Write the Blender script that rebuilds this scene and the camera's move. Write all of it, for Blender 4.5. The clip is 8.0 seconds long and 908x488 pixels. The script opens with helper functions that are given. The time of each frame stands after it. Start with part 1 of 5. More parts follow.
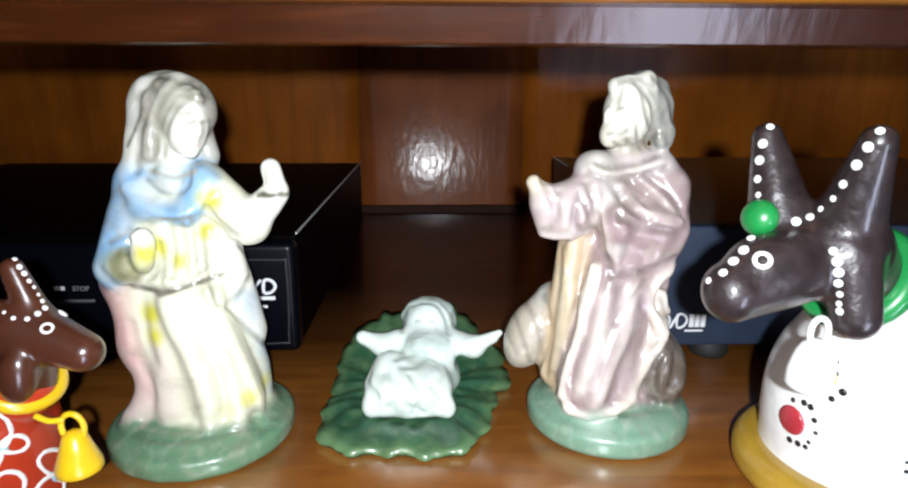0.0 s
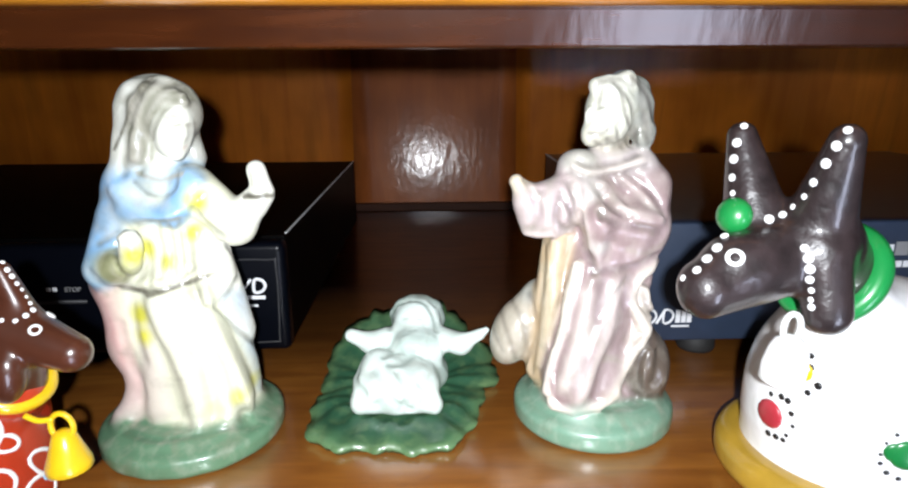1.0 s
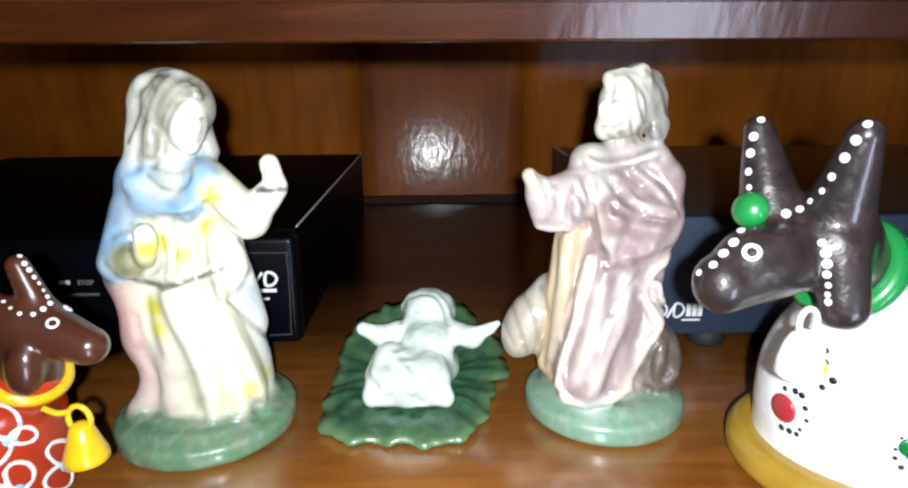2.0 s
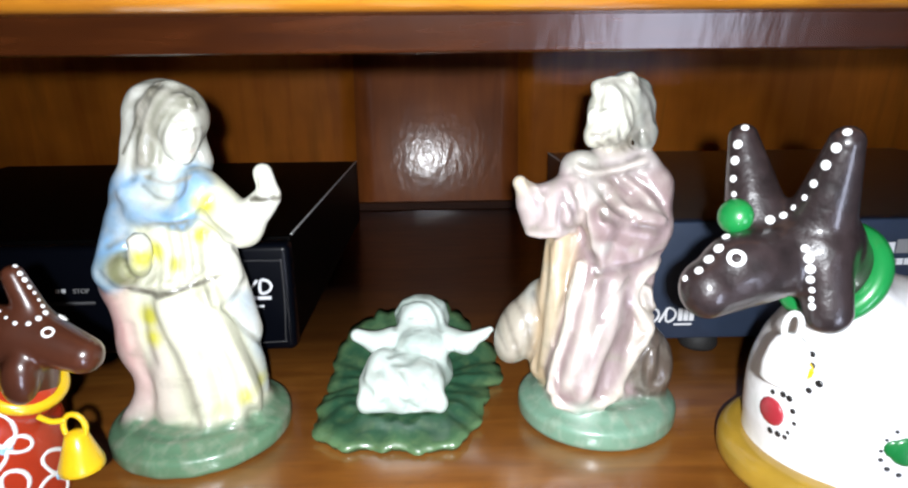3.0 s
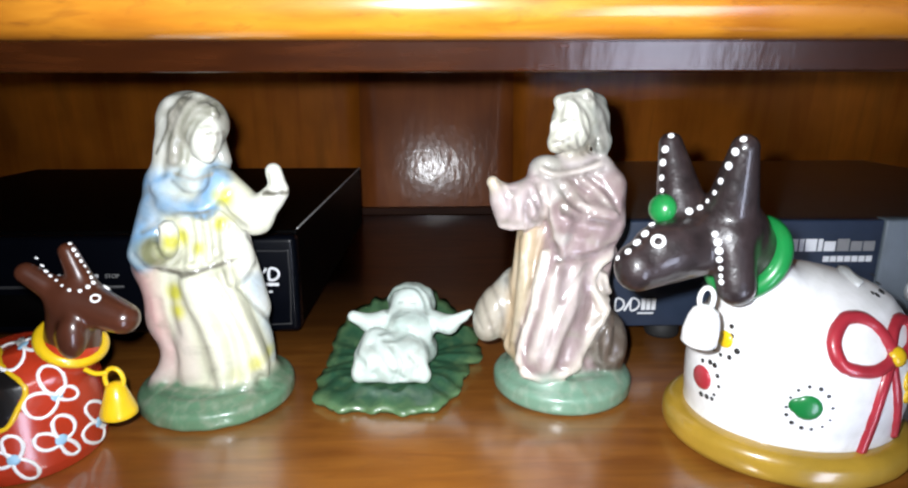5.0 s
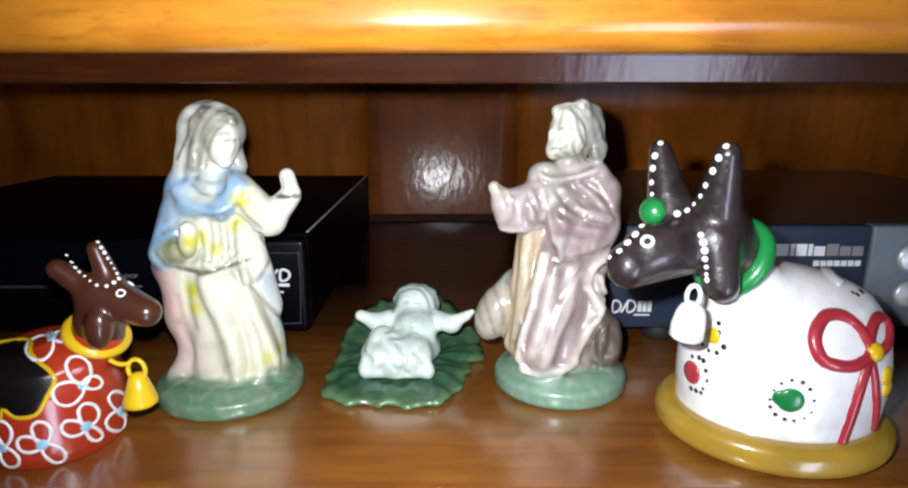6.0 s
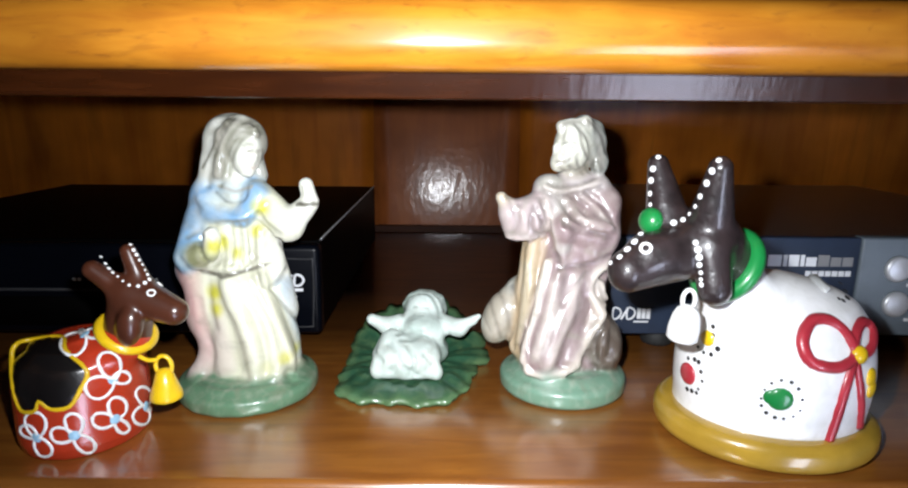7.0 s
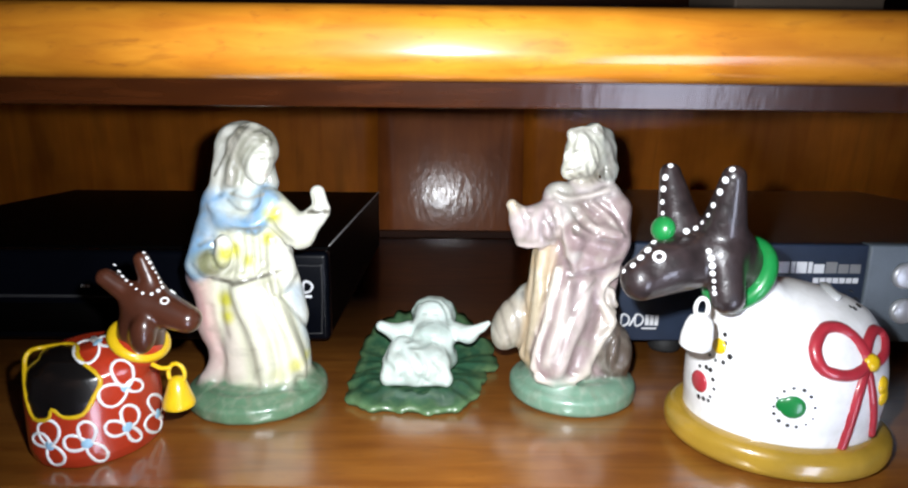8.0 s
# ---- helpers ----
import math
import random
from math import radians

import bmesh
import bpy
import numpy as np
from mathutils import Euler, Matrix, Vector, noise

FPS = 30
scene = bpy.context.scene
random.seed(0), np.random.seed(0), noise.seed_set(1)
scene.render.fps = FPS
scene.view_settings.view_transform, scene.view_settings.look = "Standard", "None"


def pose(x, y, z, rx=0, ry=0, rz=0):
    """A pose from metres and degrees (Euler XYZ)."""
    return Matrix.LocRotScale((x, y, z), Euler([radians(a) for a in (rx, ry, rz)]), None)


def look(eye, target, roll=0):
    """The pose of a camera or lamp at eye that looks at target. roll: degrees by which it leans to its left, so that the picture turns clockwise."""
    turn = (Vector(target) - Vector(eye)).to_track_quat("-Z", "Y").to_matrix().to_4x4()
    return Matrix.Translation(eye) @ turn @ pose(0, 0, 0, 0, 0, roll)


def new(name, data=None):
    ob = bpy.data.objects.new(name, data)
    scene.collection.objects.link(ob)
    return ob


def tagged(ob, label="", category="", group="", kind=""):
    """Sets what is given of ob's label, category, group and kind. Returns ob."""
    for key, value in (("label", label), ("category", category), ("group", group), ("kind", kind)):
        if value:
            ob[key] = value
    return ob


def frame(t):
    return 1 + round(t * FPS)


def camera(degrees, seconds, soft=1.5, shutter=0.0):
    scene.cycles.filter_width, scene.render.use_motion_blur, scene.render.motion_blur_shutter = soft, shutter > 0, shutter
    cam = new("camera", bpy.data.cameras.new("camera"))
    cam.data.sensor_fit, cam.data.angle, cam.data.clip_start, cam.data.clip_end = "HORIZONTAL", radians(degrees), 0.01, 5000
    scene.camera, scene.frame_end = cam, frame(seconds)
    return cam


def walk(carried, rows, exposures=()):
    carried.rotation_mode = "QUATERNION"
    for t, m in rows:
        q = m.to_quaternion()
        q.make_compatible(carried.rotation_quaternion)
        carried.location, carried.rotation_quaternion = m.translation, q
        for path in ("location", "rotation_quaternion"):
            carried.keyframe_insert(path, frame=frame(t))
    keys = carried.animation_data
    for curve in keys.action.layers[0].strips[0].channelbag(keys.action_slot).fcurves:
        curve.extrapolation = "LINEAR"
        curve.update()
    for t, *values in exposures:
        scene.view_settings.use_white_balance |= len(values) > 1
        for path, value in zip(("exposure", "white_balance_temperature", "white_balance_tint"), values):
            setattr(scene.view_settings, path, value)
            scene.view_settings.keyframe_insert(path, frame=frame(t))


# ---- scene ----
# All sizes below are in U, the module of the figures; one U is 7.3 mm.
U = 0.0073
LENS = 74.47

# ---- camera ----
cam = camera(LENS, 8.0, soft=2.2)
PATH = [
    (0.0, (0.00317, -0.00815, 0.10472), (0.00792, 0.13267, 0.06648), 0.21),
    (0.5, (0.00326, -0.00422, 0.10239), (0.00800, 0.13621, 0.06270), 0.03),
    (1.0, (0.00747, -0.01025, 0.10610), (0.01228, 0.13032, 0.06693), -0.25),
    (1.5, (0.00510, -0.01000, 0.10645), (0.00867, 0.12999, 0.06513), -0.19),
    (3.0, (0.00673, -0.01185, 0.10756), (0.01104, 0.12857, 0.06782), -0.61),
    (3.5, (0.01109, -0.01689, 0.10902), (0.01494, 0.12356, 0.06933), -0.54),
    (4.0, (0.00916, -0.02111, 0.10743), (0.00996, 0.11979, 0.06920), -0.40),
    (4.5, (0.01276, -0.03232, 0.10841), (0.01578, 0.10875, 0.07093), -0.17),
    (6.0, (0.01491, -0.05252, 0.10822), (0.01623, 0.08929, 0.07355), 0.01),
    (6.5, (0.01192, -0.05950, 0.10927), (0.01419, 0.08280, 0.07671), 0.44),
    (7.0, (0.01146, -0.06446, 0.10868), (0.01277, 0.07808, 0.07712), 0.53),
    (7.5, (0.00985, -0.06351, 0.11057), (0.01129, 0.07908, 0.07922), 0.28),
    (8.0, (0.00706, -0.06468, 0.11009), (0.00859, 0.07806, 0.07944), 0.57),
]
walk(cam, [(t, look(eye, target, roll)) for t, eye, target, roll in PATH], [(0.0, 0.04), (0.5, 0.24), (1.5, 0.13), (3.5, 0.15), (4.5, 0.10), (6.0, -0.23), (7.0, -0.10), (8.0, -0.02)])

# ---- light ----
world = bpy.data.worlds.new("world")
scene.world = world
world.use_nodes = True
world.node_tree.nodes["Background"].inputs["Color"].default_value = (0.75, 0.78, 1.0, 1)
world.node_tree.nodes["Background"].inputs["Strength"].default_value = 0.008

# the torch of the phone that films, just beside its lens
torch_data = bpy.data.lights.new("phone_torch", "SPOT")
torch_data.spot_size, torch_data.spot_blend = radians(124), 1.0
torch_data.energy, torch_data.shadow_soft_size, torch_data.color = 3.8, 0.0028, (0.945, 0.985, 1.04)
torch = new("phone_torch", torch_data)
torch.matrix_world = look((0.0065, -0.035, 0.1139), (0.022, 0.25, 0.075))

# ---- materials ----


def mat(name, rough=0.4, metal=0.0, coat=0.0, coat_rough=0.1, color=(0.5, 0.5, 0.5)):
    m = bpy.data.materials.new(name)
    m.use_nodes = True
    b = m.node_tree.nodes["Principled BSDF"]
    b.inputs["Base Color"].default_value = (*color, 1)
    b.inputs["Roughness"].default_value = rough
    b.inputs["Metallic"].default_value = metal
    b.inputs["Coat Weight"].default_value = coat
    b.inputs["Coat Roughness"].default_value = coat_rough
    return m


def node(m, kind, **inputs):
    n = m.node_tree.nodes.new(kind)
    for key, value in inputs.items():
        n.inputs[key.replace("_", " ")].default_value = value
    return n


def link(m, a, b):
    m.node_tree.links.new(a, b)


def ramp(m, source, stops):
    r = m.node_tree.nodes.new("ShaderNodeValToRGB")
    e = r.color_ramp.elements
    while len(e) < len(stops):
        e.new(0.5)
    for el, (at, c) in zip(e, stops):
        el.position, el.color = at, (*c, 1)
    link(m, source, r.inputs["Fac"])
    return r.outputs["Color"]


def mapped(m, scale):
    c = m.node_tree.nodes.new("ShaderNodeTexCoord")
    p = node(m, "ShaderNodeMapping")
    p.inputs["Scale"].default_value = scale
    link(m, c.outputs["Object"], p.inputs["Vector"])
    return p.outputs["Vector"]


def bump(m, height, strength, distance):
    b = node(m, "ShaderNodeBump", Strength=strength, Distance=distance)
    link(m, height, b.inputs["Height"])
    link(m, b.outputs["Normal"], m.node_tree.nodes["Principled BSDF"].inputs["Normal"])
    return b.outputs["Normal"]


def noise_out(m, vector, scale, detail=4.0, distortion=0.0):
    n = node(m, "ShaderNodeTexNoise", Scale=scale, Detail=detail, Distortion=distortion)
    link(m, vector, n.inputs["Vector"])
    return n.outputs["Fac"]


def mixed(m, a, b, fac, how="MIX"):
    x = m.node_tree.nodes.new("ShaderNodeMix")
    x.data_type, x.blend_type = "RGBA", how
    if isinstance(fac, float):
        x.inputs[0].default_value = fac
    else:
        link(m, fac, x.inputs[0])
    for slot, v in ((6, a), (7, b)):
        if isinstance(v, tuple):
            x.inputs[slot].default_value = (*v, 1)
        else:
            link(m, v, x.inputs[slot])
    return x.outputs[2]


def wood(name, dark, mid, light, grain, coat=1.0, coat_rough=0.08, wave=0.15, rough=0.45, ripples=3.0, ripple_map=None, coat_ior=1.5, gloss=0.15):
    """Varnished timber; grain: the mapping scale, small along the fibres."""
    m = mat(name, rough=rough, coat=coat, coat_rough=coat_rough)
    b = m.node_tree.nodes["Principled BSDF"]
    b.inputs["Coat IOR"].default_value = coat_ior
    b.inputs["Specular IOR Level"].default_value = gloss
    v = mapped(m, grain)
    fine = noise_out(m, v, 9.0, 8.0, 0.6)
    broad = noise_out(m, v, 1.6, 3.0, 1.2)
    c1 = ramp(m, fine, [(0.30, dark), (0.52, mid), (0.75, light)])
    c2 = ramp(m, broad, [(0.35, (0.88, 0.85, 0.82)), (0.65, (1.07, 1.06, 1.0))])
    col = mixed(m, c1, c2, 1.0, "MULTIPLY")
    stain = noise_out(m, mapped(m, (14, 14, 14)), 1.0, 3.0)
    col = mixed(m, col, ramp(m, stain, [(0.38, (0.74, 0.69, 0.65)), (0.62, (1.08, 1.06, 1.04))]), 0.9, "MULTIPLY")
    link(m, col, b.inputs["Base Color"])
    ripple = noise_out(m, mapped(m, ripple_map or tuple(0.5 * g for g in grain)), ripples, 3.0)
    link(m, bump(m, fine, 0.12, 0.0006), b.inputs["Normal"])
    wavy = node(m, "ShaderNodeBump", Strength=wave, Distance=0.004)
    link(m, ripple, wavy.inputs["Height"])
    link(m, wavy.outputs["Normal"], b.inputs["Coat Normal"])
    return m


shelf_wood = wood("shelf_wood", (0.235, 0.078, 0.012), (0.30, 0.110, 0.017), (0.37, 0.145, 0.024), (3, 22, 22), coat=1.0, coat_rough=0.2, wave=0.012, rough=0.36, coat_ior=1.85, gloss=0.6)
panel_wood = wood("panel_wood", (0.60, 0.175, 0.017), (0.71, 0.22, 0.022), (0.78, 0.255, 0.028), (9, 9, 0.8), coat=0.6, coat_rough=0.2, wave=0.045, ripples=4.0, ripple_map=(60, 60, 16))
middle_wood = wood("middle_wood", (0.40, 0.115, 0.030), (0.47, 0.14, 0.036), (0.53, 0.165, 0.044), (9, 9, 0.8), coat=0.5, coat_rough=0.15, wave=0.05, ripples=4.0, ripple_map=(55, 55, 24))
# near-black wood: shade under and above the upper shelf is in its colour
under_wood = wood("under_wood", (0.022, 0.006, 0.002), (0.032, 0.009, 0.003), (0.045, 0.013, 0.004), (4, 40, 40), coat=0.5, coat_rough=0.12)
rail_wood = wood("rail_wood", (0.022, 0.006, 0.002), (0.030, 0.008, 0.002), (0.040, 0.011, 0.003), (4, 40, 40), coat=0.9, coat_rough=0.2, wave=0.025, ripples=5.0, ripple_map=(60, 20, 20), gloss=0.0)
nosing_wood = wood("nosing_wood", (0.38, 0.135, 0.011), (0.47, 0.185, 0.015), (0.54, 0.23, 0.022), (4, 20, 20), coat_rough=0.17, wave=0.08)


def scuffed(m, size, amount):
    """Small dark scuffs and worn spots over a varnish."""
    b = m.node_tree.nodes["Principled BSDF"]
    old = b.inputs["Base Color"].links[0].from_socket
    v = noise_out(m, mapped(m, size), 1.0, 5.0, 0.4)
    spots = ramp(m, v, [(0.60, (0, 0, 0)), (0.72, (amount, amount, amount))])
    link(m, mixed(m, old, (0.16, 0.05, 0.008), spots), b.inputs["Base Color"])


scuffed(nosing_wood, (45, 200, 260), 0.45)
scuffed(nosing_wood, (160, 420, 420), 0.4)
scuffed(shelf_wood, (25, 160, 160), 0.3)
scuffed(shelf_wood, (130, 330, 330), 0.35)
scuffed(panel_wood, (40, 40, 6), 0.35)
scuffed(middle_wood, (40, 40, 8), 0.3)


def plain(name, color, rough=0.4, metal=0.0, coat=0.0, vary=0.12, scale=120.0, relief=0.1):
    """A painted or moulded surface with slight mottling and fine relief."""
    m = mat(name, rough=rough, metal=metal, coat=coat, color=color)
    b = m.node_tree.nodes["Principled BSDF"]
    v = mapped(m, (1, 1, 1))
    n = noise_out(m, v, scale, 5.0)
    big = noise_out(m, v, scale * 0.22, 3.0)
    lo, hi = tuple(c * (1 - vary) for c in color), tuple(min(1, c * (1 + vary)) for c in color)
    col = mixed(m, ramp(m, n, [(0.3, lo), (0.7, hi)]), ramp(m, big, [(0.35, (1 - vary,) * 3), (0.6, (1, 1, 1))]), 0.8, "MULTIPLY")
    link(m, col, b.inputs["Base Color"])
    bump(m, n, relief, 0.0006)
    return m


def painted(name, rough=0.35, coat=0.4, wear=0.25, grime=(0.34, 0.33, 0.24), scale=150.0, gloss=0.15, rub=0.0, bare=(0.62, 0.58, 0.50)):
    """Hand-painted plaster or clay: the paint lies in the mesh's colour attribute; worn and grimy in patches."""
    m = mat(name, rough=rough, coat=coat, coat_rough=gloss)
    b = m.node_tree.nodes["Principled BSDF"]
    a = m.node_tree.nodes.new("ShaderNodeAttribute")
    a.attribute_name = "paint"
    v = mapped(m, (1, 1, 1))
    n = noise_out(m, v, scale, 6.0, 0.8)
    big = noise_out(m, v, scale * 0.4, 4.0, 1.5)
    spots = ramp(m, big, [(0.54, (0, 0, 0)), (0.72, (wear, wear, wear))])
    col = mixed(m, a.outputs["Color"], grime, spots)
    if rub:
        bald = noise_out(m, mapped(m, (1.3, 1.3, 0.7)), scale * 1.5, 6.0, 0.3)
        col = mixed(m, col, bare, ramp(m, bald, [(0.47, (0, 0, 0)), (0.72, (rub, rub, rub))]))
    col = mixed(m, col, ramp(m, n, [(0.3, (0.86, 0.86, 0.84)), (0.6, (1, 1, 1))]), 0.8, "MULTIPLY")
    link(m, col, b.inputs["Base Color"])
    bump(m, n, 0.18, 0.0008)
    return m


figure_paint = painted("figure_paint", rough=0.38, coat=0.6, gloss=0.2, wear=0.5, grime=(0.24, 0.23, 0.17), rub=0.22)
leaf_paint = painted("leaf_paint", rough=0.4, wear=0.45, grime=(0.12, 0.20, 0.09), rub=0.35, bare=(0.16, 0.24, 0.10))
pot_paint = painted("pot_paint", rough=0.25, coat=0.6, wear=0.08, grime=(0.1, 0.05, 0.03))
brown_clay = plain("brown_clay", (0.060, 0.018, 0.009), rough=0.3, coat=0.5, vary=0.2, relief=0.2)
dark_clay = plain("dark_clay", (0.024, 0.016, 0.0165), rough=0.38, coat=0.45, vary=0.4, relief=0.8, scale=240)
honey_glaze = plain("honey_glaze", (0.42, 0.255, 0.03), rough=0.3, coat=0.6, vary=0.12)
white_paint = plain("white_paint", (0.80, 0.80, 0.79), rough=0.35, coat=0.4, vary=0.05)
yellow_paint = plain("yellow_paint", (0.72, 0.46, 0.01), rough=0.3, coat=0.5, vary=0.1)
green_paint = plain("green_paint", (0.008, 0.19, 0.042), rough=0.35, coat=0.4, vary=0.15)
red_paint = plain("red_paint", (0.42, 0.03, 0.045), rough=0.35, coat=0.4, vary=0.15)
blue_paint = plain("blue_paint", (0.30, 0.52, 0.68), rough=0.35, coat=0.4, vary=0.1)
black_paint = plain("black_paint", (0.012, 0.012, 0.012), rough=0.35, coat=0.4)
grey_paint = plain("grey_paint", (0.42, 0.43, 0.43), rough=0.4)
black_metal = plain("black_metal", (0.0012, 0.001, 0.001), rough=0.5, vary=0.15, scale=400)
black_metal.node_tree.nodes["Principled BSDF"].inputs["Specular IOR Level"].default_value = 0.03
charcoal_metal = plain("charcoal_metal", (0.058, 0.055, 0.051), rough=0.28, vary=0.2, scale=300)
black_plastic = plain("black_plastic", (0.0015, 0.002, 0.004), rough=0.3, vary=0.1)
black_plastic.node_tree.nodes["Principled BSDF"].inputs["Specular IOR Level"].default_value = 0.15
navy_plastic = plain("navy_plastic", (0.024, 0.036, 0.064), rough=0.35, vary=0.1)
grey_plastic = plain("grey_plastic", (0.14, 0.17, 0.20), rough=0.45, vary=0.08)
silver = plain("silver", (0.72, 0.73, 0.75), rough=0.42, metal=0.55, vary=0.05)
edge_silver = plain("edge_silver", (0.8, 0.8, 0.78), rough=0.5, metal=0.2, vary=0.1)
print_white = plain("print_white", (0.75, 0.76, 0.78), rough=0.5, vary=0.03)
print_grey = plain("print_grey", (0.22, 0.22, 0.22), rough=0.5, vary=0.05)
dim_print = plain("dim_print", (0.03, 0.03, 0.032), rough=0.45)
rubber = plain("rubber", (0.012, 0.012, 0.012), rough=0.7)
plaster = plain("plaster", (0.22, 0.19, 0.16), rough=0.8, vary=0.08, scale=8)
room_tile = plain("room_tile", (0.05, 0.035, 0.025), rough=0.6, vary=0.15, scale=8)
# unseen bluish glow, added to give rail and nosing their soft reflections
glow = bpy.data.materials.new("reflection_glow")
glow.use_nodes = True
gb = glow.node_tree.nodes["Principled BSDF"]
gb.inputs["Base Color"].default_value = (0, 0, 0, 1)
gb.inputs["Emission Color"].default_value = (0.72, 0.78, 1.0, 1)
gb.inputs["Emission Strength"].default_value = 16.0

# ---- mesh helpers ----


def thing(name, x, y, z, label, category, group="", kind=""):
    ob = new(name)
    ob.matrix_world = pose(x * U, y * U, z * U)
    return tagged(ob, label, category, group, kind)


def part(name, bm, material, parent=None, label="", smooth=True, origin=(0, 0, 0)):
    """Links a bmesh, given in U, as one mesh object under its thing."""
    bmesh.ops.recalc_face_normals(bm, faces=bm.faces)
    for f in bm.faces:
        f.smooth = smooth
    me = bpy.data.meshes.new(name)
    for v in bm.verts:
        v.co = (v.co - Vector(origin)) * U
    bm.to_mesh(me)
    bm.free()
    me.materials.append(material)
    ob = new(name, me)
    if parent is not None:
        ob.parent = parent
        base = parent
        off = Vector(origin) * U
        while base is not None:
            off = off - base.location
            base = base.parent
        ob.location = off
    else:
        ob.location = Vector(origin) * U
    if label:
        ob["label"] = label
    return ob


def box(bm, x0, x1, y0, y1, z0, z1, bevel=0.0, segs=2):
    made = bmesh.ops.create_cube(bm, size=1)["verts"]
    for v in made:
        v.co = Vector(((x0 + x1) / 2 + v.co.x * (x1 - x0), (y0 + y1) / 2 + v.co.y * (y1 - y0), (z0 + z1) / 2 + v.co.z * (z1 - z0)))
    if bevel:
        edges = list({e for v in made for e in v.link_edges})
        bmesh.ops.bevel(bm, geom=edges, offset=bevel, segments=segs, profile=0.5, affect="EDGES")


def boxed(x0, x1, y0, y1, z0, z1, bevel=0.0, segs=2):
    bm = bmesh.new()
    box(bm, x0, x1, y0, y1, z0, z1, bevel, segs)
    return bm


def ball(bm, c, r, n=8, squash=None):
    m = Matrix.Translation(c)
    if squash is not None:
        normal, amount = squash
        q = Vector((0, 0, 1)).rotation_difference(Vector(normal)).to_matrix().to_4x4()
        m = m @ q @ Matrix.Diagonal((1, 1, amount, 1))
    bmesh.ops.create_uvsphere(bm, u_segments=n + 4, v_segments=n, radius=r, matrix=m)


def tube(bm, pts, r, closed=False, n=8):
    """A round string of paint, wire or clay along points."""
    pts = [Vector(p) for p in pts]
    rings, count = [], len(pts)
    up = Vector((0.2, -0.9, 0.3)).normalized()
    for i, p in enumerate(pts):
        a = pts[(i - 1) % count] if closed or i else p
        b = pts[(i + 1) % count] if closed or i < count - 1 else p
        t = (b - a).normalized()
        s = t.cross(up).normalized()
        w = s.cross(t)
        rr = r(i / (count - 1)) if callable(r) else r
        rings.append([bm.verts.new(p + rr * (math.cos(k * 2 * math.pi / n) * s + math.sin(k * 2 * math.pi / n) * w)) for k in range(n)])
    pairs = list(zip(rings, rings[1:])) + ([(rings[-1], rings[0])] if closed else [])
    for a, b in pairs:
        for k in range(n):
            bm.faces.new((a[k], a[(k + 1) % n], b[(k + 1) % n], b[k]))
    if not closed:
        bm.faces.new(rings[0]), bm.faces.new(rings[-1][::-1])


def lathe(bm, c, profile, n=28, axis=(0, 0, 1), wobble=0.0):
    """A turned form: profile is a run of (radius, height)."""
    q = Vector((0, 0, 1)).rotation_difference(Vector(axis)).to_matrix()
    rings = []
    for r, h in profile:
        rings.append([bm.verts.new(Vector(c) + q @ Vector((r * math.cos(a) * (1 + wobble * math.sin(3 * a)), r * math.sin(a), h))) for a in (k * 2 * math.pi / n for k in range(n))])
    for a, b in zip(rings, rings[1:]):
        for k in range(n):
            bm.faces.new((a[k], a[(k + 1) % n], b[(k + 1) % n], b[k]))
    bm.faces.new(rings[0][::-1]), bm.faces.new(rings[-1])


def smooth_line(pts, steps=6, closed=False):
    """Catmull-Rom points through the given ones."""
    pts = [Vector(p) for p in pts]
    n, out = len(pts), []
    for i in range(n if closed else n - 1):
        if closed:
            p0, p1, p2, p3 = (pts[(i + k) % n] for k in (-1, 0, 1, 2))
        else:
            p0, p1, p2, p3 = (pts[min(max(i + k, 0), n - 1)] for k in (-1, 0, 1, 2))
        for s in range(steps):
            t = s / steps
            out.append(0.5 * (2 * p1 + (p2 - p0) * t + (2 * p0 - 5 * p1 + 4 * p2 - p3) * t * t + (3 * p1 - p0 - 3 * p2 + p3) * t ** 3))
    if not closed:
        out.append(pts[-1])
    return out


# ---- modelled clay: solid forms blended into one skin ----


def ell(c, r, tilt=(0, 0, 0)):
    m = np.array(Euler([radians(a) for a in tilt]).to_matrix())
    c, r = np.array(c, float), np.array(r, float)

    def d(p):
        q = (p - c) @ m
        k0 = np.sqrt(((q / r) ** 2).sum(-1))
        k1 = np.sqrt(((q / r ** 2) ** 2).sum(-1)) + 1e-9
        return k0 * (k0 - 1) / k1
    return d


def cap(a, b, ra, rb):
    a, b = np.array(a, float), np.array(b, float)
    ab = b - a

    def d(p):
        t = np.clip(((p - a) @ ab) / (ab @ ab), 0, 1)
        return np.sqrt((((p - a) - t[..., None] * ab) ** 2).sum(-1)) - (ra + (rb - ra) * t)
    return d


def disc(c, rx, ry, half, edge, turn=0.0):
    """A flat oval slab with a rounded rim."""
    c, ca, sa = np.array(c, float), math.cos(radians(turn)), math.sin(radians(turn))

    def d(p):
        q = p - c
        x, y = q[..., 0] * ca + q[..., 1] * sa, -q[..., 0] * sa + q[..., 1] * ca
        k = np.sqrt((x / rx) ** 2 + (y / ry) ** 2)
        a, b = (k - 1) * min(rx, ry) + edge, np.abs(q[..., 2]) - half + edge
        return np.minimum(np.maximum(a, b), 0) + np.sqrt(np.maximum(a, 0) ** 2 + np.maximum(b, 0) ** 2) - edge
    return d


